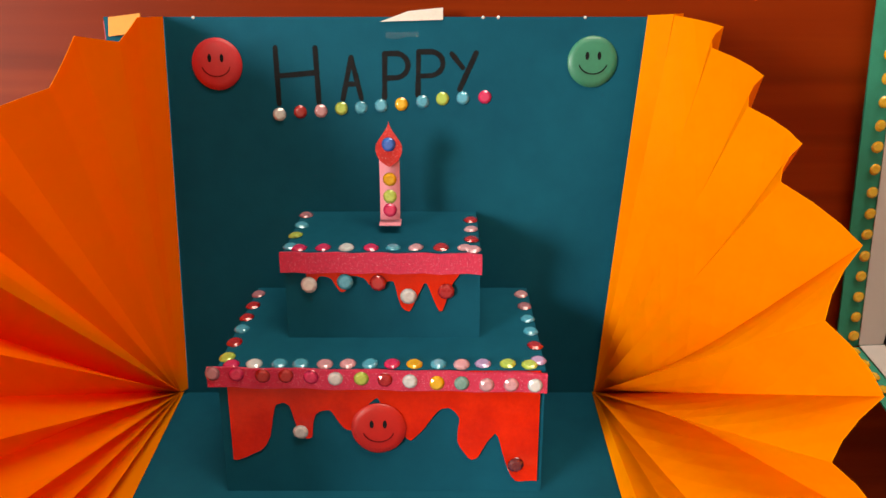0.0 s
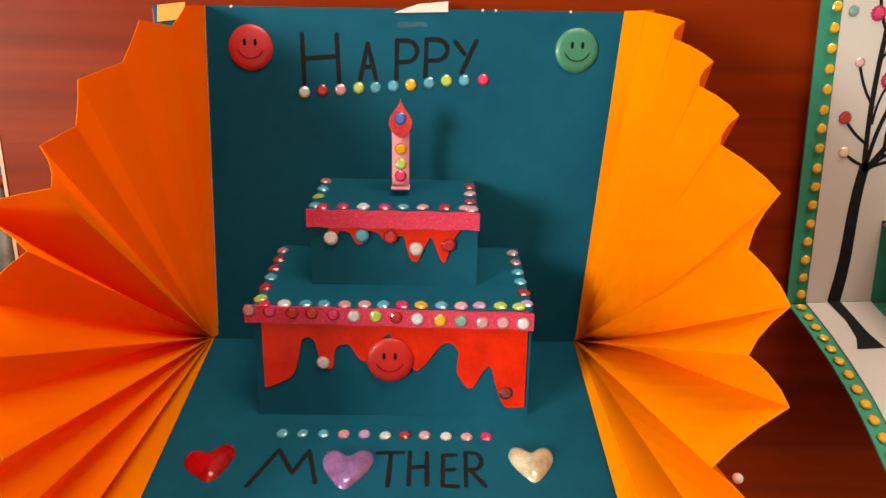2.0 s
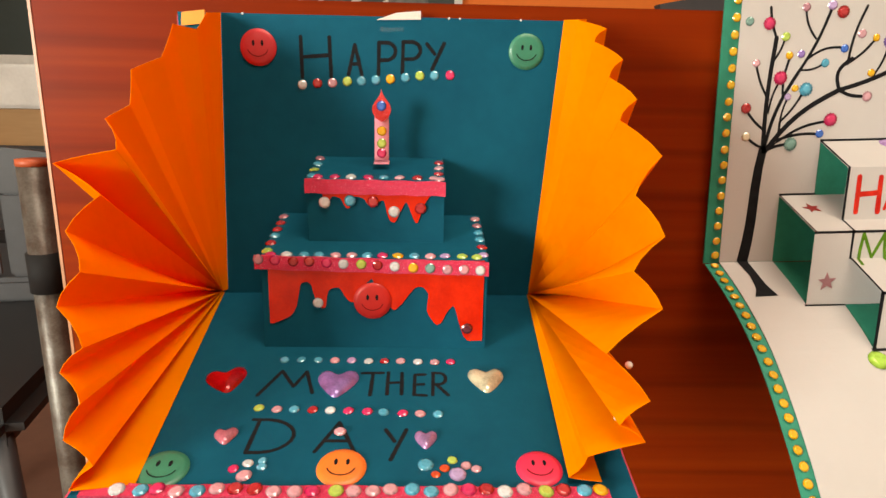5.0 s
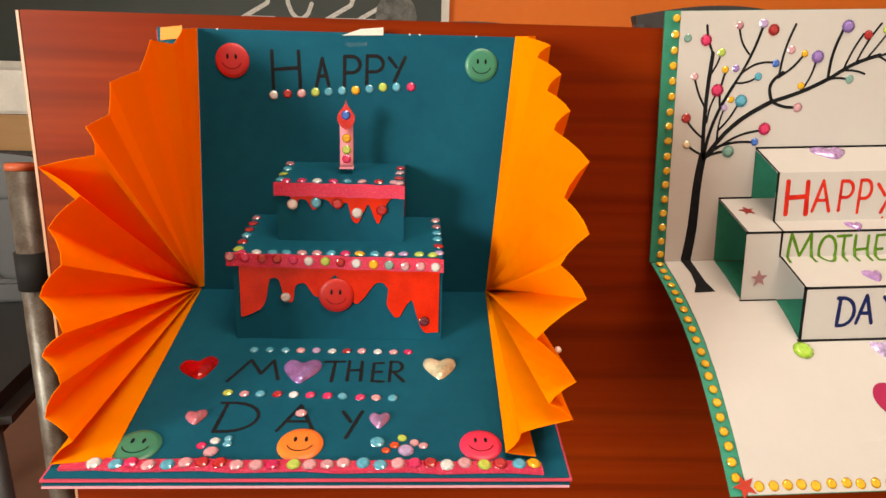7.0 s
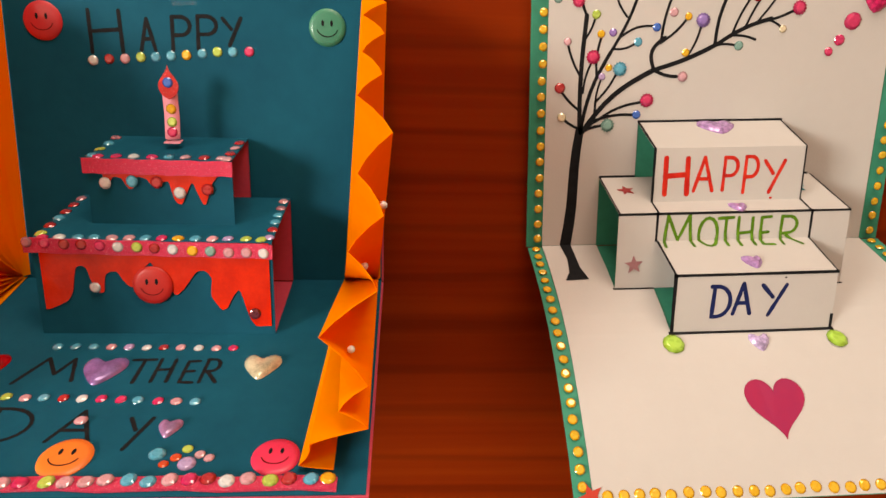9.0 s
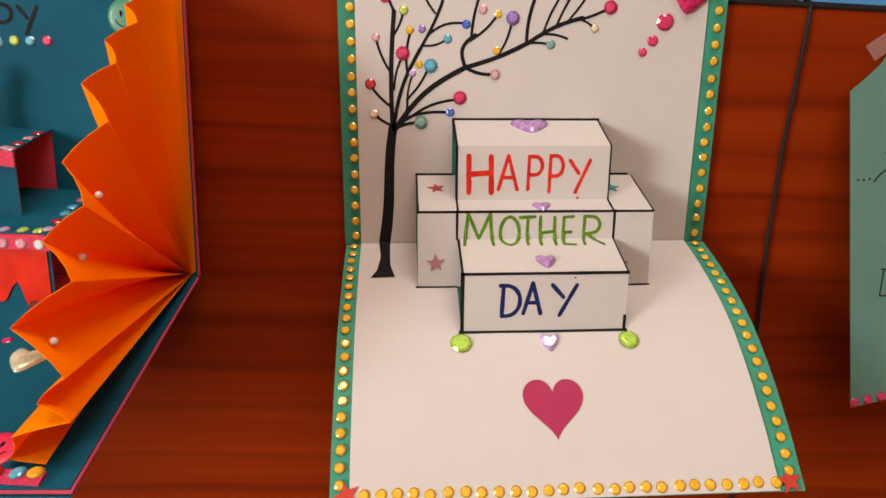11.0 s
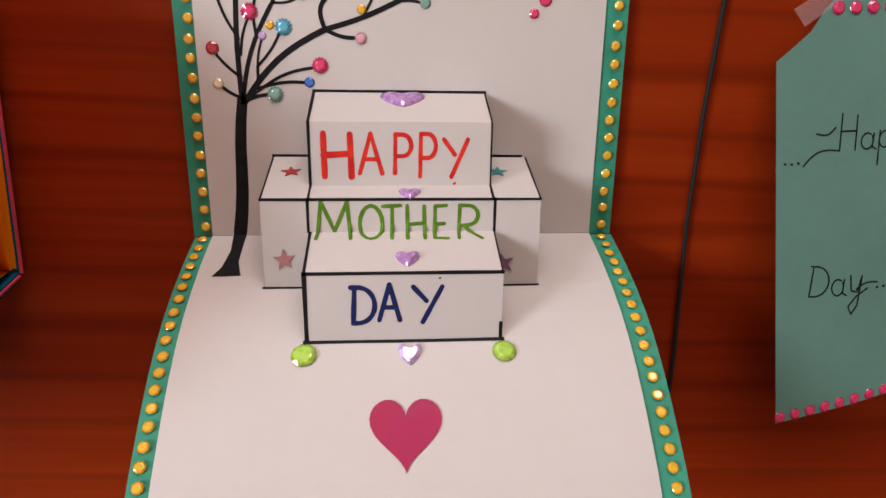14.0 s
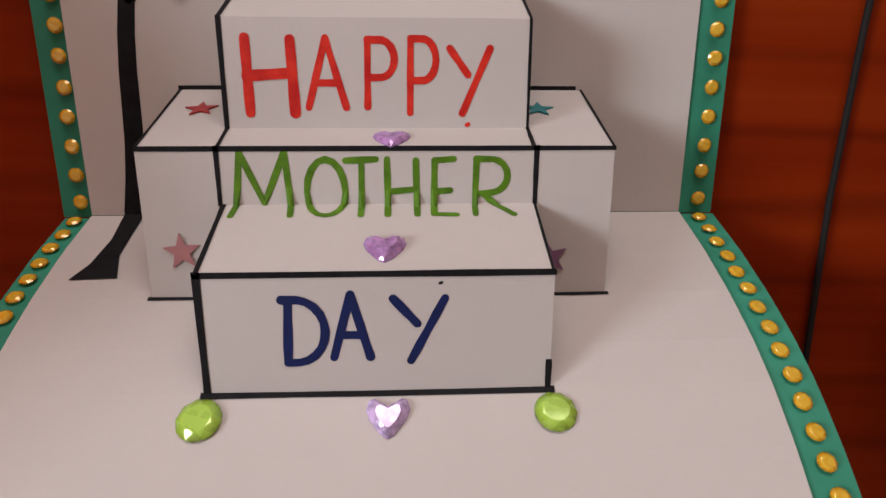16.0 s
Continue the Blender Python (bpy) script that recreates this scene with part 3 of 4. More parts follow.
def office_chair(x, y, turn, top, label):
    """A plastic stacking chair with a slotted, rounded back, seat pad and four tube legs."""
    c = thing("plastic_chair", (0, 0, 0), label, "chair", "chairs behind the desk")
    seat = boxed(-0.22, 0.22, -0.22, 0.22, 0.43, 0.48, bevel=0.02)
    part("seat", seat, BLACK_SEAT, c, "black padded seat")
    n = 5
    for i in range(n):
        u = -0.176 + 0.352 * i / (n - 1)
        part("back_slat", boxed(u - 0.037, u + 0.037, 0.205, 0.223, 0.52, top - 0.075, bevel=0.006), GREY_PLASTIC, c)
    part("bottom_rail", boxed(-0.216, 0.216, 0.203, 0.226, 0.475, 0.519, bevel=0.008), GREY_PLASTIC, c)
    part("middle_rail", boxed(-0.214, 0.214, 0.224, 0.236, 0.575, 0.598, bevel=0.004), GREY_PLASTIC, c)
    bm = bmesh.new()
    outer = [(-0.235 + 0.47 * k / 16, top - 0.03 + 0.03 * math.sin(math.pi * k / 16)) for k in range(17)]
    loops = [[bm.verts.new((x, y, z)) for x, z in outer + [(0.22, top - 0.076), (-0.22, top - 0.076)]] for y in (0.2, 0.229)]
    for a, b in zip(range(19), [*range(1, 19), 0]):
        bm.faces.new((loops[0][a], loops[0][b], loops[1][b], loops[1][a]))
    bm.faces.new(loops[0]), bm.faces.new(loops[1])
    part("top_rail", bm, GREY_PLASTIC, c)
    for sx in (-1, 1):
        tube("back_post", [(0.21 * sx, 0.2, 0.45), (0.22 * sx, 0.22, 0.65), (0.22 * sx, 0.23, top - 0.05)], 0.018, GREY_PLASTIC, c)
        for sy in (-1, 1):
            tube("leg", [(0.19 * sx, 0.19 * sy, 0.44), (0.22 * sx, 0.22 * sy, 0.0)], 0.013, GREY_PLASTIC, c)
    c.matrix_basis = pose(x, y, 0, 0, 0, turn)
    return c


office_chair(-0.70, 0.68, 10, 0.74, "dark grey plastic chair with a broad-slatted back behind the desk")
office_chair(0.17, 1.70, 180, 1.03, "dark grey plastic chair with an arched back rail behind the desk")
office_chair(0.75, 1.6, 184, 1.07, "dark grey plastic chair tucked behind the wooden desk")

# ---- the desk whose front carries the cards ----
PY = 0.3605
desk = thing("wooden_desk", (0.5, 0.5, 0), "glossy red-brown laminate desk with a tall front panel", "desk")
part("front_panel", boxed(-0.289, 1.62, PY, PY + 0.019, 0.06, 0.8995, bevel=0.0012), WOOD, desk, "red-brown wood-grain panel carrying paper cards")
part("edge_trim", boxed(0.50, 1.62, PY - 0.001, PY + 0.020, 0.8997, 0.9042, bevel=0.001), BLACK_CABLE, desk, "black plastic edge strip")
part("edge_band", boxed(-0.2915, -0.2892, PY + 0.0005, PY + 0.0185, 0.06, 0.899), WOOD_EDGE, desk, "pale chipped edge band")
part("top", boxed(-0.28, 1.61, PY + 0.0195, 0.98, 0.87, 0.894, bevel=0.002), WOOD, desk)
part("side_panel", boxed(-0.28, -0.262, PY + 0.02, 0.97, 0.0, 0.869), WOOD, desk)
part("side_panel", boxed(1.59, 1.608, PY + 0.02, 0.97, 0.0, 0.869), WOOD, desk)

# standing tube beside the desk
pole = thing("metal_post", (-0.345, 0.43, 0), "worn grey steel post with an orange cap and black clamp", "post")
tube("tube", [(-0.337, 0.43, 0.0), (-0.343, 0.43, 0.4), (-0.3445, 0.43, 0.764)], 0.0135, RUSTY, pole, sides=20)
tube("cap", [(-0.3445, 0.43, 0.7642), (-0.3445, 0.43, 0.770)], 0.0138, TUBE_CAP, pole, "orange-red end cap", 20)
tube("clamp", [(-0.343, 0.43, 0.648), (-0.3435, 0.43, 0.685)], 0.0165, BLACK_CABLE, pole, "black rubber clamp", 20)

# ---- first card: teal page with a two-tier paper cake ----
TL, TR, TOP = -0.178, 0.119, 0.215
HY, HZ = 0.3505, 0.673
card = thing("pop_up_card", (-0.03, HY, HZ), "teal pop-up card with orange paper fans and a red-iced paper cake", "greeting card", "pop-up cards on the desk")
SL = radians(12.4)
BP = Face((0, HY, HZ), (1, 0, 0), (0, 0, 1))
FP = Bent((0, HY, HZ), (1, 0, 0), (0, 0, 1), (0, -1, 0), [(0, 0), (0.06, -0.0125), (0.12, -0.026), (0.2105, -0.0463)])
LEN = FP.length()


def slope(depth):
    return -math.tan(SL) * depth


# tiers: (left, right, depth, top height of the front edge over the fold)
LOW = (-0.107, 0.0485, 0.0745, 0.050)
UPP = (-0.0785, 0.0185, 0.0495, 0.1005)
vb = cuts(-0.0008, TOP, 0.03, LOW[3] - slope(LOW[2]), UPP[3] - slope(UPP[2]))
ub = cuts(TL, TR, 0.04, LOW[0], LOW[1], UPP[0], UPP[1])
hole_b = ((LOW[0], LOW[1], -0.001, LOW[3] - slope(LOW[2])), (UPP[0], UPP[1], -0.001, UPP[3] - slope(UPP[2])))
sheet("back_page", BP, ub, vb, 0.0008, TEAL, card, hole_b, "teal paper page")
fold_low = -LOW[2] / math.cos(SL)
vf = cuts(-LEN, -0.0001, 0.02, fold_low)
sheet("front_page", FP, ub, vf, 0.0008, TEAL, card, ((LOW[0], LOW[1], fold_low, 0.0),), "teal paper page")
sheet("back_board", BP, cuts(TL - 0.001, TR + 0.0015, 0.1), cuts(-0.001, TOP - 0.002, 0.1), 0.0016, PINK_CARD, card, label="pink card backing", back=-0.0012)
sheet("front_board", FP, cuts(TL - 0.002, TR + 0.0015, 0.1), cuts(-LEN - 0.001, -0.001, 0.03), 0.0014, PINK_CARD, card, label="pink card backing", back=-0.0012)
sheet("lower_board", FP, cuts(TL - 0.001, TR + 0.0005, 0.1), cuts(-LEN - 0.0015, -0.004, 0.03), 0.0008, TEAL, card, label="teal outer sheet", back=-0.0040)
sheet("edge_liner", FP, cuts(TL - 0.001, TR, 0.1), cuts(-LEN - 0.0025, -0.15, 0.03), 0.0008, PINK_EDGE, card, label="pale pink liner", back=-0.0050)


def tier(name, spec, foot, label):
    """An open-sided paper box: a sloping top and an upright front folded from one strip."""
    l, r, d, h = spec
    back_h = h - slope(d)
    top = Face((0, HY, HZ + back_h), (1, 0, 0), (0, d, back_h - h))
    front = Face((0, HY - d, HZ + h), (1, 0, 0), (0, 0, 1))
    t = sheet(name, top, [l, r], [-math.hypot(d, back_h - h), 0], 0.0007, TEAL, card, label=label)
    sheet("tier_front", front, [l, r], [foot - h, 0], 0.0007, TEAL, t)
    sheet("tier_lining", front, [l + 0.0003, r - 0.0003], [foot - h, -0.0008], 0.0006, PINK_CARD, t, back=-0.0009)
    return t, top, front


low, low_top, low_front = tier("lower_cake_tier", LOW, slope(LOW[2]), "teal paper box tier")
upp, upp_top, upp_front = tier("upper_cake_tier", UPP, LOW[3] - slope(LOW[2]) + slope(UPP[2]), "teal paper box tier")


def drips(face, l, r, bends, parent):
    """Icing that runs down in tongues; its lower edge is drawn smoothly through the bends, given in millimetres."""
    pts = [Vector((u / 1000, -v / 1000)) for u, v in bends]
    pts = [Vector((l, pts[0].y)), *pts, Vector((r, pts[-1].y))]
    edge = []
    for k in range(1, len(pts) - 2):
        a, b, c, d = pts[k - 1], pts[k], pts[k + 1], pts[k + 2]
        for q in range(4):
            t = q / 4
            e = 0.5 * (2 * b + (c - a) * t * 0.8 + (2 * a - 5 * b + 4 * c - d) * t * t * 0.8 + (3 * b - a - 3 * c + d) * t ** 3 * 0.8) if q else b
            edge.append((e.x, e.y))
    edge.append((pts[-2].x, pts[-2].y))
    return slab("icing", face, [(r, -0.001), (l, -0.001), (l, pts[0].y)] + edge + [(r, pts[-1].y)], 0.0006, ICING, parent, 0.0003, "glossy red paper icing")


LOW_BENDS = ((-100.1, 48.0), (-88.6, 42.5), (-83.8, 35.6), (-80.6, 19.9), (-77.1, 17.4), (-73.5, 19.2), (-70.7, 29.5), (-67.5, 35.6), (-63.5, 35.6), (-61.5, 24.0), (-54.4, 21.2), (-48.4, 30.1), (-43.0, 31.8), (-38.2, 21.9), (-31.8, 14.8), (-28.0, 21.2), (-17.1, 37.0), (-10.7, 32.9), (-2.8, 22.2), (2.7, 20.1), (7.8, 25.3), (6.9, 37.7), (12.3, 46.9), (16.7, 46.9), (25.3, 33.6), (31.4, 52.1), (35.6, 59.6), (43.6, 59.6))
UPP_BENDS = ((-67.8, 16.0), (-63.2, 15.3), (-61.2, 12.4), (-55.8, 13.2), (-51.7, 19.8), (-48.4, 19.8), (-45.9, 12.4), (-39.4, 13.2), (-33.6, 19.8), (-29.5, 16.5), (-24.6, 14.9), (-21.3, 27.2), (-16.7, 30.5), (-10.6, 18.2), (-8.1, 16.0), (-3.2, 28.1), (-0.4, 30.5), (4.2, 17.3), (8.3, 11.1))
drips(low_front, LOW[0] + 0.0045, LOW[1] - 0.0022, LOW_BENDS, low)
drips(upp_front, UPP[0] + 0.0108, UPP[1] - 0.0095, UPP_BENDS, upp)


def band(face, a, b, hgt, material, parent, h=0.0012, wave=0.0004):
    top = [(a[0] + (b[0] - a[0]) * k / 14, a[1] + (b[1] - a[1]) * k / 14 + wave * math.sin(k * 2.1)) for k in range(15)]
    return slab("glitter_band", face, top + [(u, v - hgt) for u, v in reversed(top)], 0.0016, material, parent, h, "pink glitter foam strip")


band(low_front, (-0.111, 0.0015), (0.0492, -0.0015), 0.0098, GLITTER_PINK, low)
band(upp_front, (-0.0800, 0.0003), (0.0192, -0.0005), 0.0102, GLITTER_PINK, upp)
R = 0.0040
lw = math.hypot(LOW[2], slope(LOW[2]))
uw = math.hypot(UPP[2], slope(UPP[2]))
bandface = Face((0, HY - LOW[2] - 0.0028, HZ + LOW[3]), (1, 0, 0), (0, 0, 1))
gem_row(bandface, (-0.1085, -0.0015), (0.0435, -0.0075), "mauve pink red red pink clear green red clear gold teal rose rose clear", 0.0036, low)
gem_row(low_top, (-0.1005, -lw + 0.003), (0.0415, -lw + 0.003), "pink clear blue blue rose rose blue pink gold blue rose lilac green green", R, low)
gem_row(low_top, (-0.1045, -lw + 0.009), (-0.105, -0.008), "green red blue red red mauve", R, low)
gem_row(low_top, (0.0455, -lw + 0.006), (0.0445, -0.008), "lilac red blue blue mauve rose", R, low)
gem_row(upp_top, (-0.0715, -uw + 0.004), (0.0105, -uw + 0.004), "pink pink clear pink blue rose red rose", R, upp)
gem_row(upp_top, (-0.0765, -uw + 0.005), (-0.0755, -0.006), "blue green blue mauve", R, upp)
gem_row(upp_top, (0.0145, -uw + 0.002), (0.0145, -0.012), "rose red rose red", R, upp)
gf = Face((0, HY - UPP[2] - 0.0012, HZ + UPP[3]), (1, 0, 0), (0, 0, 1))
for u, v, c in ((-0.0665, -0.0165, "white"), (-0.0485, -0.0150, "blue"), (-0.0322, -0.0155, "red"), (-0.0172, -0.0225, "clear"), (0.0016, -0.0200, "red")):
    gem(gf, u, v, 0.0042, c, upp)
gf = Face((0, HY - LOW[2] - 0.0012, HZ + LOW[3]), (1, 0, 0), (0, 0, 1))
gem(gf, -0.0688, -0.0325, 0.0038, "clear", low), gem(gf, 0.0355, -0.0505, 0.0040, "wine", low)
badge(gf, -0.0310, -0.0305, 0.0132, "scarlet", low, "red smiling round badge")

# candle on the upper tier
cv = Bent((-0.0275, HY - 0.0255, HZ + 0.1625), (1, 0, 0), (0, 0, 1), (0, -1, 0), [(0, 0), (0.0005, -0.015), (-0.0005, -0.035), (0.0015, -0.051)])
candle = sheet("candle", cv, [-0.0052, 0.0052], cuts(-0.0505, -0.010, 0.004), 0.0006, PINK_PAPER, card, label="pale pink paper candle strip", smooth=True)
sheet("candle_foot", Face((-0.0275, HY - 0.022, HZ + 0.1115), (1, 0, 0), (0, 1, 0.2)), [-0.0056, 0.0056], [-0.008, 0.0], 0.0006, PINK_PAPER, candle)
half = [(0.0068 * math.sin(math.pi * (k / 14) ** 1.36) ** (1.3 if k < 9 else 0.6), -0.0225 * k / 14) for k in range(1, 14)]
slab("flame", cv, [(0.0, 0.0)] + half + [(0.0, -0.0228)] + [(-u, v) for u, v in reversed(half)], 0.0014, GLITTER_RED, candle, 0.0006, "red glitter flame")
for v, c, h in ((-0.0115, "deep", 0.002), (-0.0295, "gold", 0), (-0.0385, "green", 0), (-0.0455, "pink", 0)):
    gem(cv, 0.0, v, 0.0036, c, candle, h)

# back page: word, stones, badges
for ch, u, v, w, hg in (("H", -0.0890, 0.1705, 0.0220, 0.0290), ("A", -0.0540, 0.1730, 0.0100, 0.0215), ("P", -0.0315, 0.1740, 0.0135, 0.0225), ("P", -0.0135, 0.1752, 0.0142, 0.0222), ("Y", 0.0046, 0.1780, 0.0130, 0.0185)):
    letter(ch, BP, u, v, w, hg, 0.0027, INK, card, rise=0.03)
gem_row(BP, (-0.0888, 0.1648), (0.0224, 0.1746), "clear red rose green blue blue gold blue green blue pink", 0.0036, card)
badge(BP, -0.1204, 0.1912, 0.0135, "red", card, "red smiling round badge")
badge(BP, 0.0795, 0.1924, 0.0133, "green", card, "green smiling round badge")
slab("masking_tape", BP, [(-0.033, 0.2125), (0.0, 0.2135), (0.0, 0.2195), (-0.018, 0.2178)], 0.0003, TAPE, card, 0.0004, "white tape")
# tiny clear stones put in place of glue sparkles along the top edge
for u in (-0.131, 0.021, 0.029, 0.0745):
    gem(BP, u, 0.2147, 0.0009, "clear", card)
slab("clear_tape", BP, [(-0.0305, 0.2045), (-0.0250, 0.2038), (-0.0180, 0.2052), (-0.0125, 0.2048), (-0.0130, 0.2078), (-0.0220, 0.2072), (-0.0300, 0.2076)], 0.0001, FAINT_TAPE, card, 0.0004, "clear sticky tape")
slab("corner_flap", BP, [(-0.175, 0.205), (-0.158, 0.207), (-0.1575, 0.2165), (-0.174, 0.2145)], 0.0012, mat("orange_card_scrap", (0.8, 0.3, 0.03), 0.6), card, 0.0018, "orange paper flap")

# front page: words, stones, hearts, badges
for ch, u, v, w, hg, sl in (("m", -0.1000, -0.1290, 0.034, 0.0248, 0.0), ("T", -0.0360, -0.1285, 0.0140, 0.0230, 0.0), ("H", -0.0185, -0.1275, 0.0095, 0.0225, 0.0), ("E", -0.0010, -0.1285, 0.0080, 0.0215, 0.0), ("R", 0.0110, -0.1283, 0.0100, 0.0230, 0.0),
                            ("D", -0.0950, -0.1785, 0.0245, 0.0270, 0.0), ("A", -0.0565, -0.1778, 0.0225, 0.0240, 0.0), ("Y", -0.0172, -0.1838, 0.0122, 0.0240, 0.0)):
    letter(ch, FP, u, v, w, hg, 0.0024, INK, card, slant=sl)
gem_row(FP, (-0.0902, -0.0915), (0.0235, -0.0931), "blue blue blue rose lilac clear red rose clear rose pink", 0.0034, card)
gem_row(FP, (-0.0961, -0.1413), (0.0142, -0.1459), "green rose blue red clear pink pink blue pink rose blue", 0.0034, card)
HM = {n: mat(n + "_heart_plastic", c, 0.2, 0.25, tuple(q * 0.5 for q in c), scale=110, amount=0.35, coat=0.35) for n, c in dict(red=(0.5, 0.006, 0.012), lilac=(0.30, 0.17, 0.45), cream=(0.62, 0.60, 0.42), rose=(0.6, 0.2, 0.26), mauve=(0.46, 0.26, 0.52)).items()}
heart_gem(FP, -0.1230, -0.1150, 0.0235, 0.0240, HM["red"], card, 18, 0.004)
heart_gem(FP, -0.0510, -0.1175, 0.0240, 0.0262, HM["lilac"], card, 0, 0.004)
heart_gem(FP, 0.0465, -0.1135, 0.0215, 0.0238, HM["cream"], card, 0, 0.004)
heart_gem(FP, -0.1095, -0.1660, 0.0122, 0.0128, HM["rose"], card, 10, 0.003)
heart_gem(FP, 0.0066, -0.1685, 0.0120, 0.0140, HM["mauve"], card, 0, 0.003)
gem(FP, -0.0438, -0.1625, 0.0038, "rose", card, 0.001)
badge(FP, -0.1360, -0.1915, 0.0140, "green", card, "green smiling round badge")
badge(FP, -0.0398, -0.1900, 0.0138, "orange", card, "orange smiling round badge")
badge(FP, 0.0695, -0.1905, 0.0130, "pink", card, "pink smiling round badge")
for u, v, r, c in ((-0.0985, -0.1905, 0.0030, "pink"), (-0.0915, -0.1865, 0.0032, "clear"), (-0.0835, -0.1890, 0.0030, "blue"), (-0.0915, -0.1955, 0.0045, "rose"), (-0.0840, -0.1845, 0.0026, "blue"),
                   (0.0065, -0.1875, 0.0046, "blue"), (0.0120, -0.1945, 0.0028, "orange"), (0.0170, -0.1900, 0.0030, "orange"), (0.0215, -0.1840, 0.0030, "green"), (0.0240, -0.1945, 0.0048, "lilac"), (0.0290, -0.1880, 0.0030, "rose"), (0.0345, -0.1905, 0.0030, "rose")):
    gem(FP, u, v, r, c, card)
band(FP, (-0.172, -0.2025), (0.104, -0.2055), 0.0085, GLITTER_PINK, card, 0.0004, 0.0008)
gem_row(Bent((0, HY, HZ + 0.0022), (1, 0, 0), (0, 0, 1), (0, -1, 0), [(0, 0), (0.06, -0.0125), (0.12, -0.026), (0.2105, -0.0463)]), (-0.1525, -0.2075), (0.1000, -0.2080),
        "clear blue pink rose blue rose red red rose rose pink green rose rose rose blue blue rose pink red clear rose green red blue gold", 0.0042, card, 0.0012)


# accordion fans between the pages
def fan(side, apex, folds, label, flat_from=95.0):
    """Folded paper fan: creases run out from the apex; each has its angle over the level and its sideways place."""
    bm = bmesh.new()
    n = 9
    rows = []
    for ang, x, length, root in folds:
        a, y0, z0 = radians(min(ang, 90.0)), (apex[0] if ang < 90.5 else HY - 0.0006), apex[1]
        if ang < -11.3:
            y0, z0 = HY - 0.001, HZ + 0.0008
        rows.append([Vector((root + (x - root) * t, y0 - length * t * math.cos(a), z0 + length * t * math.sin(a))) for t in [i / n for i in range(n + 1)]])
    grid = []
    for k in range(len(rows) - 1):
        for j in range(3):
            f = j / 3
            bulge = (0.0022 if folds[k][0] < flat_from else 0.0004) * math.sin(math.pi * f) * side * (1 if k % 2 else -1)
            grid.append([bm.verts.new(p.lerp(q, f) + Vector((bulge * i / n, 0, 0))) for i, (p, q) in enumerate(zip(rows[k], rows[k + 1]))])
    grid.append([bm.verts.new(p) for p in rows[-1]])
    for a, b in zip(grid, grid[1:]):
        for i in range(n):
            bm.faces.new((a[i], a[i + 1], b[i + 1], b[i]))
    ob = part("paper_fan", bm, ORANGE, card, label)
    md = ob.modifiers.new("thickness", "SOLIDIFY")
    md.thickness, md.offset = 0.0003, 0
    return ob


APZ, APY = 0.676, 0.345
RI, RO = 0.0900, 0.1165
fan(1, (APY, APZ), ((-12.0, 0.1015, 0.201, RI + 0.010), (-11.4, 0.0835, 0.200, RI), (-7.2, 0.0905, 0.2, RI + 0.001), (-4.6, 0.1200, 0.2, RO), (-1.7, 0.1055, 0.2, RI), (2.2, 0.1200, 0.2, RO), (9.3, 0.0962, 0.2, RI), (15.8, 0.1243, 0.2, RO), (21.2, 0.1097, 0.2, RI), (26.4, 0.1268, 0.2, RO), (32.7, 0.1133, 0.2, RI),
                   (39.6, 0.1305, 0.2, RO), (46.5, 0.1113, 0.2, RI), (51.5, 0.1240, 0.2, RO), (57.5, 0.1120, 0.2, RI), (63.0, 0.1240, 0.202, RO), (69.0, 0.1105, 0.205, RI), (76.0, 0.1240, 0.208, RO), (82.0, 0.1095, 0.211, RI), (86.5, 0.1192, 0.212, RO + 0.001), (89.5, 0.1052, 0.212, RI), (91.4, 0.1188, 0.210, RO + 0.0015)), "orange folded paper fan")
LI, LO = -0.1565, -0.1740
fan(-1, (APY, APZ), ((-12.2, -0.1460, 0.202, LI), (-11.8, -0.1770, 0.208, LO), (-9.0, -0.1640, 0.2, LI), (-4.5, -0.1760, 0.2, LO), (1.4, -0.1650, 0.2, LI), (6.0, -0.1735, 0.2, LO), (9.6, -0.1620, 0.2, LI), (15.3, -0.1745, 0.2, LO), (20.2, -0.1640, 0.2, LI), (26.0, -0.1732, 0.2, LO),
                    (31.5, -0.1590, 0.2, LI), (36.5, -0.1860, 0.2, LO), (39.0, -0.1560, 0.2, LI), (44.8, -0.1665, 0.2, LI - 0.002), (49.6, -0.1600, 0.194, LI - 0.001), (55.0, -0.1615, 0.204, LI - 0.001), (63.5, -0.1555, 0.196, LI), (72.0, -0.1560, 0.207, LI), (79.0, -0.1500, 0.200, LI), (85.0, -0.1495, 0.210, LI), (91.3, -0.1466, 0.212, -0.1540)), "deep orange folded paper fan", 44.0)

def pearl(x, y, z):
    bm = bmesh.new()
    bmesh.ops.create_uvsphere(bm, u_segments=10, v_segments=7, radius=0.0021)
    return part("pearl_bead", bm, PEARL, card, m=pose(x, y, z), smooth=True)


for a in ((0.1262, 0.1830, 0.7670), (0.1165, 0.1800, 0.7350), (0.1110, 0.1560, 0.6985), (0.1120, 0.1690, 0.6615)):
    pearl(*a)

# ---- second card: white page with paper steps ----
AN = 2.2
M2 = pose(0.239, 0.3525, 0.7025, 0, -AN, 0)
ax, up = M2.to_3x3() @ Vector((1, 0, 0)), M2.to_3x3() @ Vector((0, 0, 1))
O2 = M2.translation
W2, H2 = 0.2915, 0.2097
PROFILE = [(0, 0), (0.028, -0.010), (0.054, -0.0215), (0.073, -0.0315), (0.09, -0.0425), (0.108, -0.0570), (0.124, -0.072), (0.146, -0.095), (0.167, -0.121)]
B2 = Face(O2, ax, up)
F2 = Bent(O2, ax, up, (0, -1, 0), PROFILE)
L2 = F2.length()
F2.curl, F2.wide = 0.003, W2
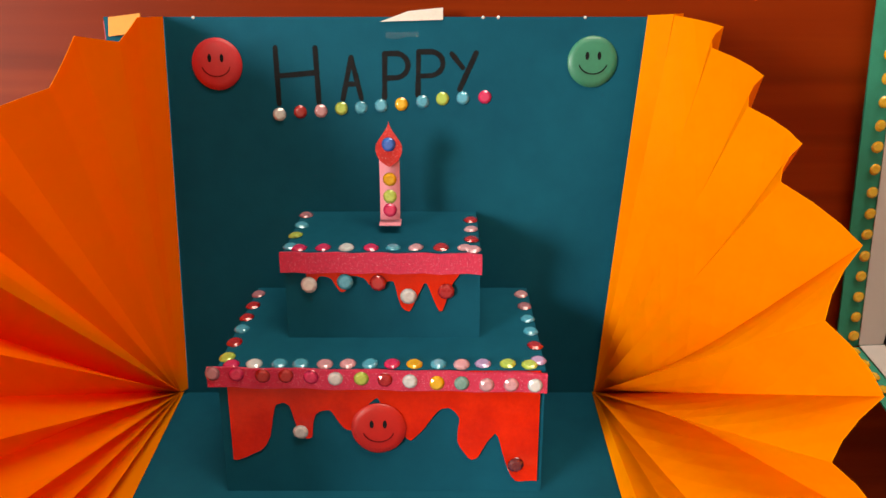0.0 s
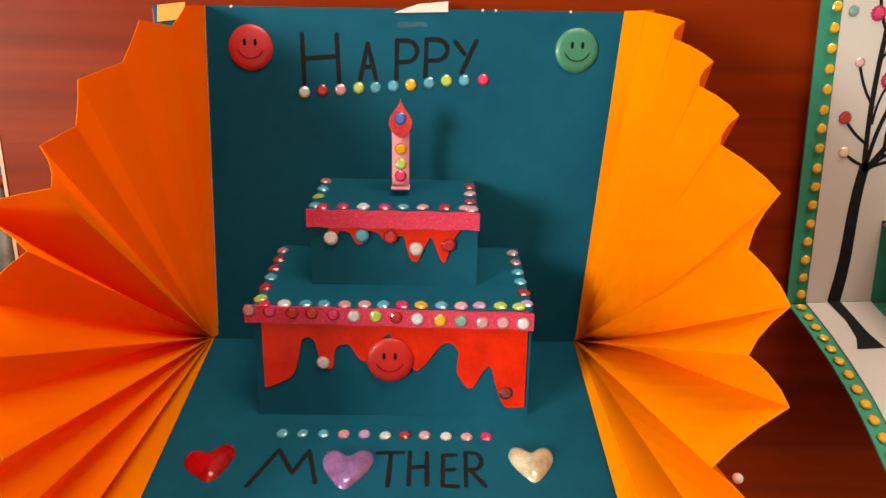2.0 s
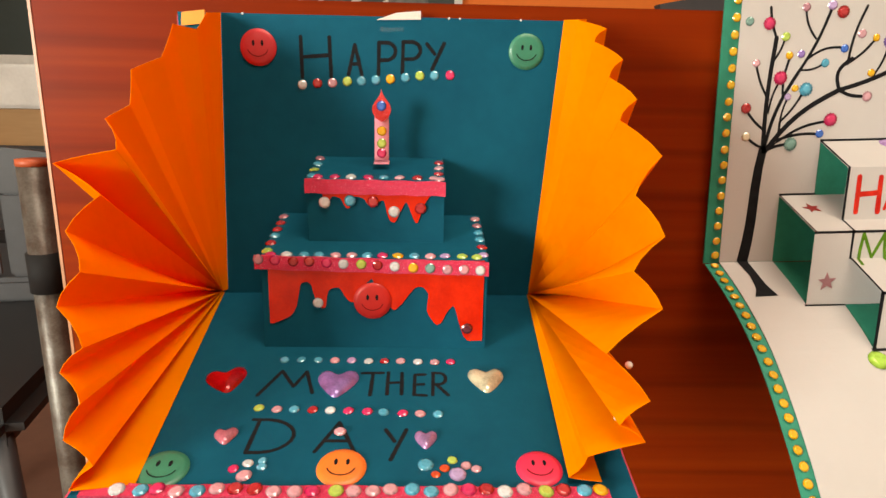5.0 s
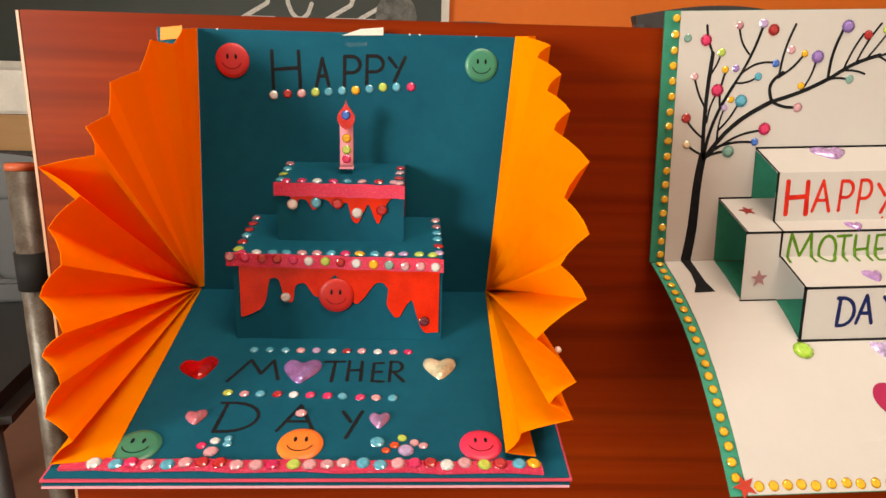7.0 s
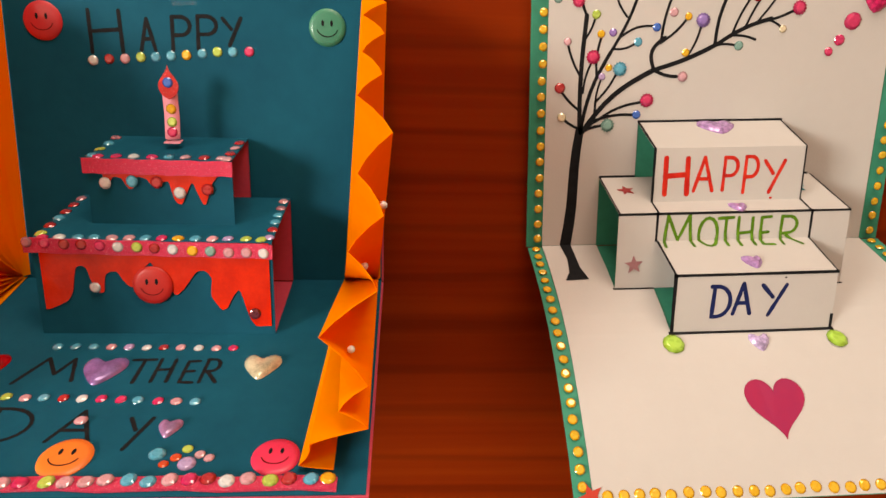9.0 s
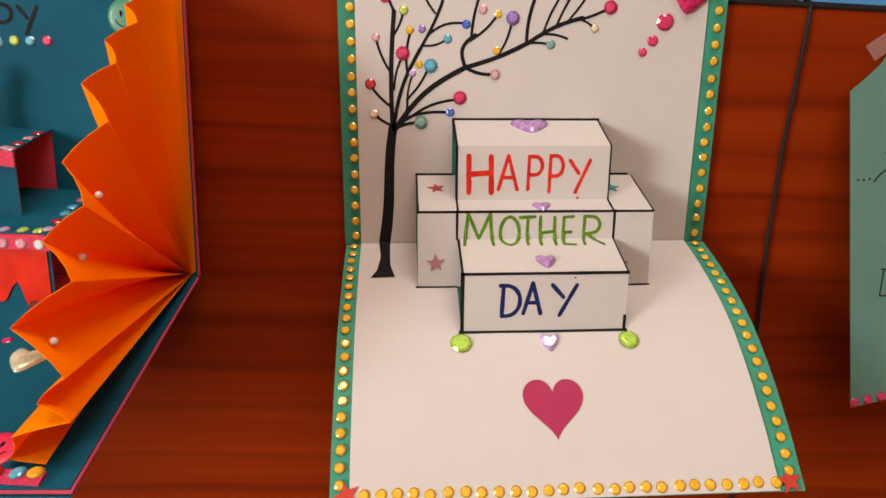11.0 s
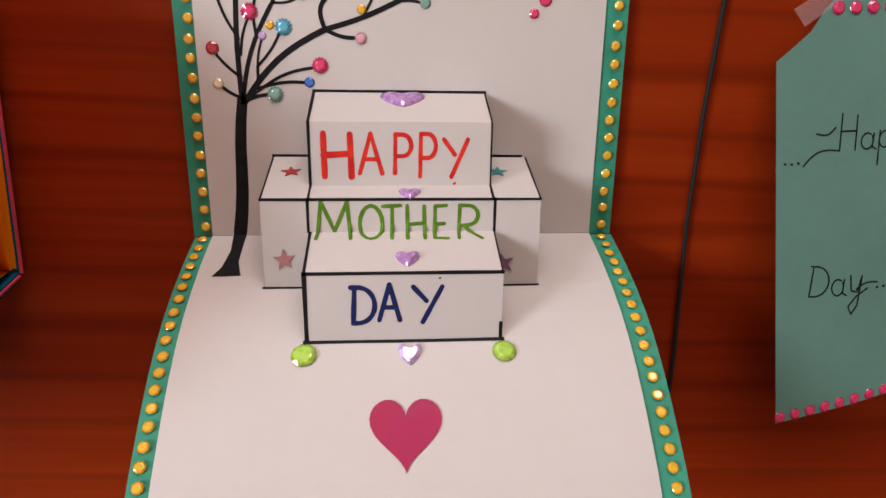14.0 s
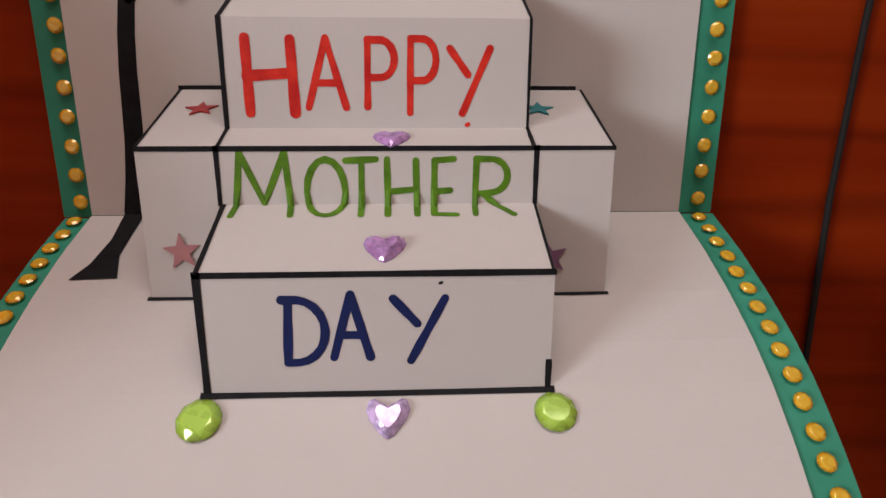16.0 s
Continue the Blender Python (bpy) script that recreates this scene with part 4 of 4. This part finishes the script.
card2 = thing("pop_up_card", tuple(O2), "white pop-up card with green gem border, paper steps and drawn tree", "greeting card", "pop-up cards on the desk")
# steps: left, right, depth, height of back edge, height of front top edge
S1, S2, S3 = (0.0825, 0.1975, 0.0375, 0.0972, 0.0810), (0.0540, 0.2270, 0.0525, 0.0545, 0.0360), (0.0830, 0.1985, 0.0890, 0.0150, 0.0003)


def arc(d):
    """Length along the front page at a depth."""
    s = 0.0
    for (d0, z0), (d1, z1) in zip(PROFILE, PROFILE[1:]):
        if d <= d1:
            return s + math.hypot(d1 - d0, z1 - z0) * (d - d0) / (d1 - d0)
        s += math.hypot(d1 - d0, z1 - z0)
    return s


def foot(d):
    return F2.spot(arc(d))[1]


ui = cuts(0.0098, 0.2762, 0.025, S1[0], S1[1], S2[0], S2[1], S3[0], S3[1])
sheet("back_page", B2, ui, cuts(0, H2 - 0.0004, 0.03, S1[3], S2[3]), 0.0006, WHITE_PAPER, card2, ((S1[0], S1[1], 0, S1[3]), (S2[0], S2[1], 0, S2[3])), "white paper page")
sheet("front_page", F2, ui, cuts(-L2 + 0.0005, -0.0005, 0.008, -arc(S2[2]), -arc(S3[2])), 0.0006, WHITE_PAPER, card2, ((S2[0], S2[1], -arc(S2[2]), 0), (S3[0], S3[1], -arc(S3[2]), 0)), "white paper page, curling down", smooth=False)
sheet("back_board", B2, cuts(-0.003, W2 + 0.0005, 0.1), cuts(-0.001, H2, 0.1), 0.0012, GREEN_CARD, card2, label="green card backing", back=-0.0012)
sheet("front_board", F2, cuts(-0.002, W2 + 0.001, 0.012), cuts(-L2, -0.0005, 0.008), 0.0010, GREEN_CARD, card2, label="green card backing", back=-0.0012)


def step(l, r, d, hb, hf, foot_h, start=0.0, label=""):
    """One paper step: a tread that slopes forward and an upright riser, with inked edges."""
    tread = Face(O2 + up * hb + Vector((0, -start, 0)), ax, Vector((0, d - start, 0)) + up * (hb - hf))
    riser = Face(O2 + up * hf + Vector((0, -d, 0)), ax, up)
    depth = math.hypot(d - start, hb - hf)
    s = sheet("paper_step", tread, [l, r], [-depth, 0], 0.0005, WHITE_PAPER, card2, label=label)
    sheet("riser", riser, [l, r], [foot_h - hf, 0], 0.0005, WHITE_PAPER, s)
    return s, tread, riser, depth


st1, tread1, riser1, dep1 = step(*S1, S2[4] + (S2[3] - S2[4]) * (S2[2] - S1[2]) / S2[2], label="white paper step")
stw, treadw, riserw, depw = step(*S2, foot(S2[2]), label="white paper side step")
st3, tread3, riser3, dep3 = step(*S3, foot(S3[2]), start=S2[2], label="white paper step")


def line(face, a, b, parent, width=0.0014, h=0.0002):
    """One straight stroke of a marker, of slightly uneven width, as one strip."""
    bm = bmesh.new()
    du, dv = b[0] - a[0], b[1] - a[1]
    ln = math.hypot(du, dv) or 1e-9
    nu, nv = -dv / ln, du / ln
    last = None
    for k in range(5):
        w = width * 1.35 * (0.85 + 0.3 * random.random()) / 2
        ext = (-0.5, 0, 0, 0, 0.5)[k] * w / ln
        u, v = a[0] + du * (k / 4 + ext), a[1] + dv * (k / 4 + ext)
        pair = [bm.verts.new(face.at(u + nu * w * e, v + nv * w * e, h)) for e in (-1, 1)]
        if last:
            bm.faces.new((last[0], pair[0], pair[1], last[1]))
        last = pair
    part("ink_line", bm, INK, parent)


line(B2, (S1[0], S1[3] + 0.0008), (S1[1], S1[3] + 0.0008), st1)
line(tread1, (S1[0] + 0.0006, 0), (S1[0] + 0.0006, -dep1), st1)
line(tread1, (S1[1] - 0.0006, 0), (S1[1] - 0.0006, -dep1), st1, 0.0009)
line(riser1, (S1[0] + 0.0006, 0), (S1[0] + 0.0006, -0.040), st1)
line(riser1, (S1[1] - 0.0006, 0), (S1[1] - 0.0006, -0.040), st1, 0.0009)
for u in (S1[0] + 0.0006, S1[1] - 0.0006):
    line(treadw, (u, -depw * S1[2] / S2[2]), (u, -depw), stw, 0.0012)
for a, b in ((S2[0], S1[0]), (S1[1], S2[1] - 0.003)):
    line(B2, (a, S2[3] + 0.0008), (b, S2[3] + 0.0008), stw)
line(riserw, (S2[0], -0.0006), (S2[1], -0.0006), stw)
line(riserw, (S1[0], 0), (S1[0], -0.021), stw)
line(riserw, (S1[1] + 0.0005, 0), (S1[1] + 0.0005, -0.021), stw)
line(treadw, (S2[0] + 0.0005, 0), (S2[0] + 0.0005, -depw), stw, 0.0009)
line(treadw, (S2[1] - 0.0005, 0), (S2[1] - 0.0005, -depw), stw, 0.0009)
line(F2, (S2[0] - 0.001, -arc(S2[2]) - 0.0006), (S3[0], -arc(S2[2]) - 0.0006), card2)
line(F2, (S3[1], -arc(S2[2]) - 0.0006), (S2[1] + 0.001, -arc(S2[2]) - 0.0006), card2)
line(tread3, (S3[0] + 0.0006, 0), (S3[0] + 0.0006, -dep3), st3)
line(tread3, (S3[1] - 0.0006, 0), (S3[1] - 0.0006, -dep3), st3, 0.0008)
line(riser3, (S3[0], -0.0006), (S3[1], -0.0006), st3, 0.0016)
line(riser3, (S3[0] + 0.0006, 0), (S3[0] + 0.0006, -0.042), st3, 0.0018)
line(riser3, (S3[1] - 0.0006, -0.032), (S3[1] - 0.0006, -0.042), st3, 0.0016)
line(F2, (S3[0] - 0.001, -arc(S3[2]) - 0.0008), (S3[1] + 0.001, -arc(S3[2]) - 0.0008), card2, 0.0018)

# the three words
for ch, u, w in (("H", 0.0919, 0.0170), ("A", 0.1140, 0.0140), ("P", 0.1360, 0.0108), ("P", 0.1519, 0.0103), ("Y", 0.1668, 0.0150)):
    low_v, tall = {"A": (-0.0320, 0.0248), "Y": (-0.0341, 0.0235)}.get(ch, (-0.0340, 0.0268) if u != 0.1360 else (-0.0317, 0.0240))
    letter(ch, riser1, u, low_v, w, tall, 0.0038 if ch == "H" else 0.0026, INK_RED, st1)
for ch, u, w in (("M", 0.0876, 0.0210), ("O", 0.1140, 0.0140), ("T", 0.1283, 0.0110), ("H", 0.1433, 0.0109), ("E", 0.1603, 0.0080), ("R", 0.1753, 0.0140)):
    # the word runs over the fold between riser and tread
    fold = Bent(O2 + up * (S2[4]) + Vector((0, -S2[2], 0)), ax, up, (0, -1, 0), [(0, 0), (0.0, S3[3] - S2[4]), (S3[2] - S2[2], S3[4] - S2[4])])
    letter(ch, fold, u, -0.0285, w, 0.0265 if ch == "M" else 0.0240, 0.0024, INK_GREEN, stw)
for ch, u, w in (("D", 0.1109, 0.0126), ("A", 0.1260, 0.0120), ("Y", 0.1458, 0.0169)):
    letter(ch, riser3, u, -0.0311 if ch != "A" else -0.0295, w, 0.0220, 0.0029, INK_BLUE, st3)

for face, u, v, w, ink, parent in ((riser3, 0.1610, -0.0040, 0.0010, INK, st3), (riser1, 0.1735, -0.0385, 0.0016, INK_RED, st1)):
    part("ink_speck", ribbon(bmesh.new(), face, [(u, v), (u + 0.0006, v + 0.0002)], w), ink, parent)

# stones and prints on the steps
CUT = {n: mat(n + "_cut_heart_stone", c, 0.12, 0.15, tuple(q * 0.45 for q in c), scale=300, amount=0.3, coat=0.4) for n, c in dict(mauve=(0.48, 0.27, 0.58), pale=(0.62, 0.48, 0.80), crimson=(0.72, 0.02, 0.14)).items()}
heart_facets(tread1, 0.1415, -0.0105, 0.0265, 0.0200, CUT["mauve"], st1, 0, 0.003)
heart_facets(treadw, 0.1450, -depw + 0.0055, 0.0125, 0.0120, CUT["mauve"], stw, 0, 0.002)
heart_facets(tread3, 0.1430, -dep3 + 0.0115, 0.0130, 0.0135, CUT["mauve"], st3, 0, 0.003)
heart_facets(F2, 0.1437, -0.1085, 0.0130, 0.0135, CUT["pale"], card2, 0, 0.003)
gem(F2, 0.0825, -0.1078, 0.0075, "lime", card2), gem(F2, 0.1994, -0.1076, 0.0072, "lime", card2)
slab("printed_heart", F2, [(0.1405 + 0.0400 * math.sin(q) ** 3 / 2, -0.1555 + 0.0400 * (13 * math.cos(q) - 5 * math.cos(2 * q) - 2 * math.cos(3 * q) - math.cos(4 * q) + 2.5) / 29) for q in (math.tau * k / 44 for k in range(44))], 0.0004, HEART_PRINT, card2, 0.0003, "magenta foil heart")
STAR = {n: mat(n + "_star_foil", c, 0.3, 0.4, scale=90) for n, c in dict(red=(0.45, 0.04, 0.04), teal=(0.02, 0.3, 0.34), rose=(0.5, 0.24, 0.26), plum=(0.25, 0.13, 0.24), scarlet=(0.6, 0.06, 0.04)).items()}
slab("star_sticker", treadw, star_outline(0.0690, -0.0220, 0.0068, 8), 0.0005, STAR["red"], stw)
slab("star_sticker", treadw, star_outline(0.2040, -0.0220, 0.0068, -6), 0.0005, STAR["teal"], stw)
slab("star_sticker", riserw, star_outline(0.0670, -0.0385, 0.0072, 4), 0.0005, STAR["rose"], stw)
slab("star_sticker", riserw, star_outline(0.2045, -0.0425, 0.0075, 14), 0.0005, STAR["plum"], stw)

# drawn tree
bm = bmesh.new()
ribbon(bm, B2, [(0.0287 + (0.0082) * k / 6 + 0.001 * math.sin(k), 0.001 + 0.091 * k / 6, 1.15 - 0.05 * k) for k in range(7)], 0.0080)
for a, b, bend, wd in (((0.0365, 0.088), (0.0385, 0.176), 0.02, 0.0026), ((0.0385, 0.176), (0.0320, 0.198), 0.05, 0.0016), ((0.0385, 0.160), (0.0455, 0.1765), -0.05, 0.0013), ((0.0370, 0.130), (0.0247, 0.157), 0.05, 0.0014),
                       ((0.0370, 0.106), (0.0200, 0.123), 0.05, 0.0015), ((0.0360, 0.093), (0.0225, 0.1015), 0.05, 0.0016), ((0.0370, 0.090), (0.0580, 0.150), 0.06, 0.0022), ((0.0580, 0.150), (0.0790, 0.198), -0.04, 0.0018),
                       ((0.0378, 0.120), (0.0448, 0.145), 0.06, 0.0013), ((0.0480, 0.1320), (0.0500, 0.160), 0.06, 0.0015), ((0.0478, 0.1130), (0.0518, 0.1310), 0.04, 0.0012), ((0.0478, 0.1130), (0.0640, 0.136), -0.05, 0.0014), ((0.0478, 0.1130), (0.0470, 0.1000), 0.02, 0.0015), ((0.0640, 0.160), (0.0920, 0.168), 0.12, 0.0014), ((0.0600, 0.152), (0.0780, 0.157), -0.1, 0.0013),
                       ((0.0690, 0.175), (0.0590, 0.196), 0.08, 0.0013), ((0.0380, 0.090), (0.0920, 0.1365), 0.08, 0.0030), ((0.0920, 0.1365), (0.1400, 0.1550), -0.03, 0.0026), ((0.1400, 0.1550), (0.1800, 0.1730), 0.05, 0.0024), ((0.1700, 0.1700), (0.2000, 0.1800), -0.04, 0.0016),
                       ((0.0920, 0.1365), (0.0990, 0.1600), 0.25, 0.0022), ((0.0960, 0.1560), (0.1060, 0.1980), 0.05, 0.0016), ((0.0970, 0.1570), (0.1160, 0.1750), -0.06, 0.0015), ((0.0920, 0.1365), (0.1130, 0.1315), -0.08, 0.0020),
                       ((0.1170, 0.1460), (0.1265, 0.1700), -0.06, 0.0014), ((0.1380, 0.1540), (0.1470, 0.1950), 0.06, 0.0020), ((0.1400, 0.1545), (0.1560, 0.1535), 0.05, 0.0014), ((0.1520, 0.1610), (0.1690, 0.1580), 0.06, 0.0014), ((0.1500, 0.1600), (0.1640, 0.1900), 0.04, 0.0014),
                       ((0.1600, 0.1660), (0.1780, 0.1980), 0.04, 0.0014), ((0.1680, 0.1690), (0.1890, 0.1980), -0.02, 0.0013), ((0.1780, 0.1720), (0.1890, 0.1660), 0.06, 0.0013), ((0.0480, 0.0980), (0.0870, 0.1130), 0.08, 0.0016), ((0.0470, 0.0990), (0.0800, 0.1030), 0.06, 0.0017), ((0.0380, 0.0905), (0.0560, 0.0955), 0.06, 0.0018), ((0.0420, 0.0925), (0.0530, 0.1010), 0.06, 0.0012)):
    ribbon(bm, B2, bow(*a, *b, bend), wd * 1.3, 0.0002)
part("drawn_tree", bm, INK, card2, "black ink tree with bare branches")
slab("drawn_root", F2, [(0.0242, -0.0002), (0.0330, -0.0002), (0.0332, -0.018), (0.0335, -0.032), (0.0372, -0.0456), (0.0192, -0.0464), (0.0238, -0.037), (0.0260, -0.020)], 0.0001, INK, card2, 0.0004)
for u, v, r, c, fl in ((0.0200, 0.1240, 0.0042, "red", 0), (0.0220, 0.1020, 0.0036, "cream", 0), (0.0446, 0.1464, 0.0056, "pink", 1), (0.0656, 0.1375, 0.0056, "blue", 1), (0.0581, 0.0955, 0.0056, "teal", 1), (0.1148, 0.1313, 0.0042, "rose", 1), (0.0880, 0.1140, 0.0056, "pink", 1), (0.0807, 0.1033, 0.0034, "deep", 0),
                       (0.0500, 0.1630, 0.0030, "gold", 0), (0.0590, 0.1640, 0.0030, "violet", 0), (0.0570, 0.1385, 0.0028, "gold", 0), (0.0520, 0.1320, 0.0028, "lilac", 0), (0.0922, 0.1675, 0.0032, "deep", 0), (0.0785, 0.1570, 0.0034, "blue", 0), (0.1156, 0.1490, 0.0030, "gold", 0), (0.1160, 0.1750, 0.0030, "gold", 0),
                       (0.1272, 0.1722, 0.0056, "violet", 1), (0.1567, 0.1536, 0.0036, "teal", 0), (0.1897, 0.1655, 0.0030, "cream", 0), (0.2009, 0.1806, 0.0056, "pink", 1), (0.0247, 0.1578, 0.0030, "rose", 0), (0.0457, 0.1768, 0.0034, "green", 0), (0.0320, 0.1865, 0.0050, "pink", 1), (0.0167, 0.1882, 0.0034, "teal", 0), (0.1045, 0.1780, 0.0034, "rose", 0),
                       (0.0591, 0.1978, 0.0032, "mauve", 0), (0.0877, 0.1940, 0.0050, "red", 1), (0.1500, 0.1960, 0.0056, "violet", 1), (0.1680, 0.1890, 0.0040, "red", 0), (0.0790, 0.1990, 0.0036, "lilac", 0), (0.1830, 0.1930, 0.0032, "green", 0)):
    (flower_gem if fl else gem)(B2, u, v, r, c, card2)
for u, v, r in ((0.2439, 0.1705, 0.0066), (0.2354, 0.1570, 0.0042), (0.2282, 0.1486, 0.0034)):
    gem(B2, u, v, r, "pink", card2)
heart_facets(B2, 0.2620, 0.1890, 0.0270, 0.0250, CUT["crimson"], card2, -10, 0.005)

# gold stones down the border
N = 17
gem_row(B2, (0.0062, H2 - 0.006), (0.0058, 0.006), " ".join(["gold"] * N), 0.0033, card2, 0.0004)
gem_row(B2, (W2 - 0.0062, H2 - 0.006), (W2 - 0.0066, 0.006), " ".join(["gold"] * N), 0.0033, card2, 0.0004)
gem_row(F2, (0.0038, -0.005), (0.0036, -L2 + 0.012), " ".join(["gold"] * 20), 0.0033, card2, 0.0004)
gem_row(F2, (W2 - 0.0072, -0.005), (W2 - 0.0068, -L2 + 0.012), " ".join(["gold"] * 20), 0.0033, card2, 0.0004)
gem_row(F2, (0.0180, -L2 + 0.0055), (W2 - 0.0170, -L2 + 0.0055), " ".join(["gold"] * 26), 0.0036, card2, 0.0008)
slab("star_sticker", F2, star_outline(0.0085, -L2 + 0.0060, 0.0085, 20), 0.0006, STAR["scarlet"], card2)
slab("star_sticker", F2, star_outline(W2 - 0.0085, -L2 + 0.0060, 0.0085, 5), 0.0006, STAR["scarlet"], card2)

# ---- third card: hanging sea-green sheet with handwriting ----
card3 = thing("hanging_card", (0.72, 0.34, 0.59), "sea-green handwritten paper card with pink gem edges hanging on the desk", "greeting card")
TOPC, LOWC = Vector((0.632, 0.3505, 0.838)), Vector((0.657, 0.309, 0.584))
upv = (TOPC - LOWC).normalized()
G = Face(LOWC, Vector((1, 0.02, 0)), upv)
GW = Face(G.at(0, 0, 0.0007), G.a, G.u)
hgt3 = (TOPC - LOWC).length
lowe = [(0.22 * k / 12, 0.0 + 0.082 * k / 12 - 0.010 * math.sin(math.pi * k / 12)) for k in range(13)]
tope = [(0.235 - 0.19 * k / 10, 0.315 - 0.010 * (k / 10) ** 2) for k in range(11)]
crn = [(0.036, 0.296), (0.026, 0.281), (0.016, 0.272), (0.0, hgt3)]
slab("sheet", G, lowe + tope + crn, 0.0007, SEA_GREEN, card3, 0.0, "sea-green paper")
for k in range(18):
    t = k / 17 * 0.2
    gem(G, t + 0.003, 0.0045 + 0.082 * t / 0.22 - 0.010 * math.sin(math.pi * t / 0.22), 0.0042, "pink", card3, 0.0008)
for k in range(14):
    u = 0.045 + 0.013 * k
    gem(G, u, 0.298 + 0.010 * min(1, k / 9) - 0.001, 0.0048, "pink", card3, 0.0008)
slab("clear_tape", G, [(0.020, 0.283), (0.058, 0.309), (0.052, 0.320), (0.012, 0.294)], 0.0002, CLEAR_TAPE, card3, 0.0012, "clear sticky tape")
for ch, u, v, w, hg in (("H", 0.047, 0.201, 0.012, 0.025), ("a", 0.063, 0.202, 0.011, 0.019), ("p", 0.077, 0.203, 0.010, 0.021), ("p", 0.091, 0.205, 0.010, 0.021), ("y", 0.104, 0.208, 0.013, 0.024),
                        ("M", 0.101, 0.155, 0.014, 0.023), ("o", 0.118, 0.156, 0.010, 0.020), ("D", 0.025, 0.095, 0.014, 0.022), ("a", 0.042, 0.096, 0.011, 0.020), ("y", 0.056, 0.098, 0.012, 0.022)):
    letter(ch, GW, u, v, w, hg, 0.0012, INK, card3, slant=0.2)
for a in ((0.020, 0.188, 0.047, 0.200, 0.16), (0.030, 0.211, 0.044, 0.216, -0.2), (0.062, 0.101, 0.078, 0.107, 0.12)):
    part("pen_flourish", ribbon(bmesh.new(), GW, bow(*a), 0.0012, 0.0002), INK, card3)
for u, v in ((0.006, 0.189), (0.011, 0.189), (0.016, 0.190), (0.078, 0.103), (0.083, 0.104), (0.088, 0.105)):
    part("pen_dot", ribbon(bmesh.new(), GW, [(u, v), (u + 0.0004, v)], 0.0018, 0.0002), INK, card3)

# paper blossom at the top of the sheet
PETAL = mat("orange_red_paper_petal", (0.72, 0.11, 0.02), 0.6, second=(0.5, 0.05, 0.012), scale=120, amount=0.5, bump=0.3)
LEAF = mat("dark_green_paper_leaf", (0.02, 0.085, 0.05), 0.7, scale=90, bump=0.3)
for k in range(6):
    a = radians(20 + 60 * k)
    cu, cv3 = 0.139 + 0.0115 * math.cos(a), 0.250 + 0.0115 * math.sin(a)
    tip = [(cu + 0.0115 * math.cos(q) * math.cos(a) - 0.0082 * math.sin(q) * math.sin(a), cv3 + 0.0115 * math.cos(q) * math.sin(a) + 0.0082 * math.sin(q) * math.cos(a)) for q in (math.tau * j / 16 for j in range(16))]
    slab("petal", G, tip, 0.0005, PETAL, card3, 0.0012 + 0.0009 * (k % 2), "orange-red paper petal", dome=0.0035)
slab("blossom_centre", G, oval(0.139, 0.250, 0.0045, 0.0045, 14), 0.001, GEM["gold"], card3, 0.0052, dome=0.002)
for u, v, w in ((0.128, 0.222, 0.012), (0.150, 0.224, 0.012)):
    slab("leaf", G, [(u + w * math.sin(q) * 0.55, v + w * math.cos(q)) for q in (math.tau * j / 14 for j in range(14))], 0.0004, LEAF, card3, 0.0010, "dark green paper leaf", dome=0.002)

# cable hanging down the panel, and what stands on the desk
cable = thing("black_cable", (0.595, PY, 0.4), "black cable hanging over the front of the desk", "cable")
tube("cord", [(0.597, 0.42, 0.897), (0.5935, 0.372, 0.9035), (0.5925, 0.3585, 0.8995), (0.592, 0.3575, 0.88), (0.5895, 0.3575, 0.80), (0.5900, 0.3575, 0.72), (0.5960, 0.3575, 0.62), (0.5985, 0.3575, 0.55), (0.6, 0.3575, 0.40), (0.603, 0.3575, 0.02)], 0.0016, BLACK_CABLE, cable)
tube("loop", [(0.565 + 0.05 * k / 16, 0.385 + 0.01 * math.sin(k), 0.8972 + 0.022 * abs(math.sin(math.pi * k / 8))) for k in range(17)], 0.0025, BLACK_CABLE, cable)
blue = thing("blue_sheet", (0.76, 0.5, 0.894), "blue paper sheet with a pale border standing on the desk", "paper sheet")
BF = Face((0.66, 0.50, 0.8955), (1, 0, 0), (0, 0.25, 1))
slab("sheet", BF, [(0, 0), (0.20, 0), (0.20, 0.15), (0, 0.15)], 0.001, BLUE_SHEET, blue)
slab("border", BF, [(0.155, 0), (0.18, 0), (0.16, 0.15), (0.145, 0.15)], 0.0006, TAPE, blue, 0.0018)
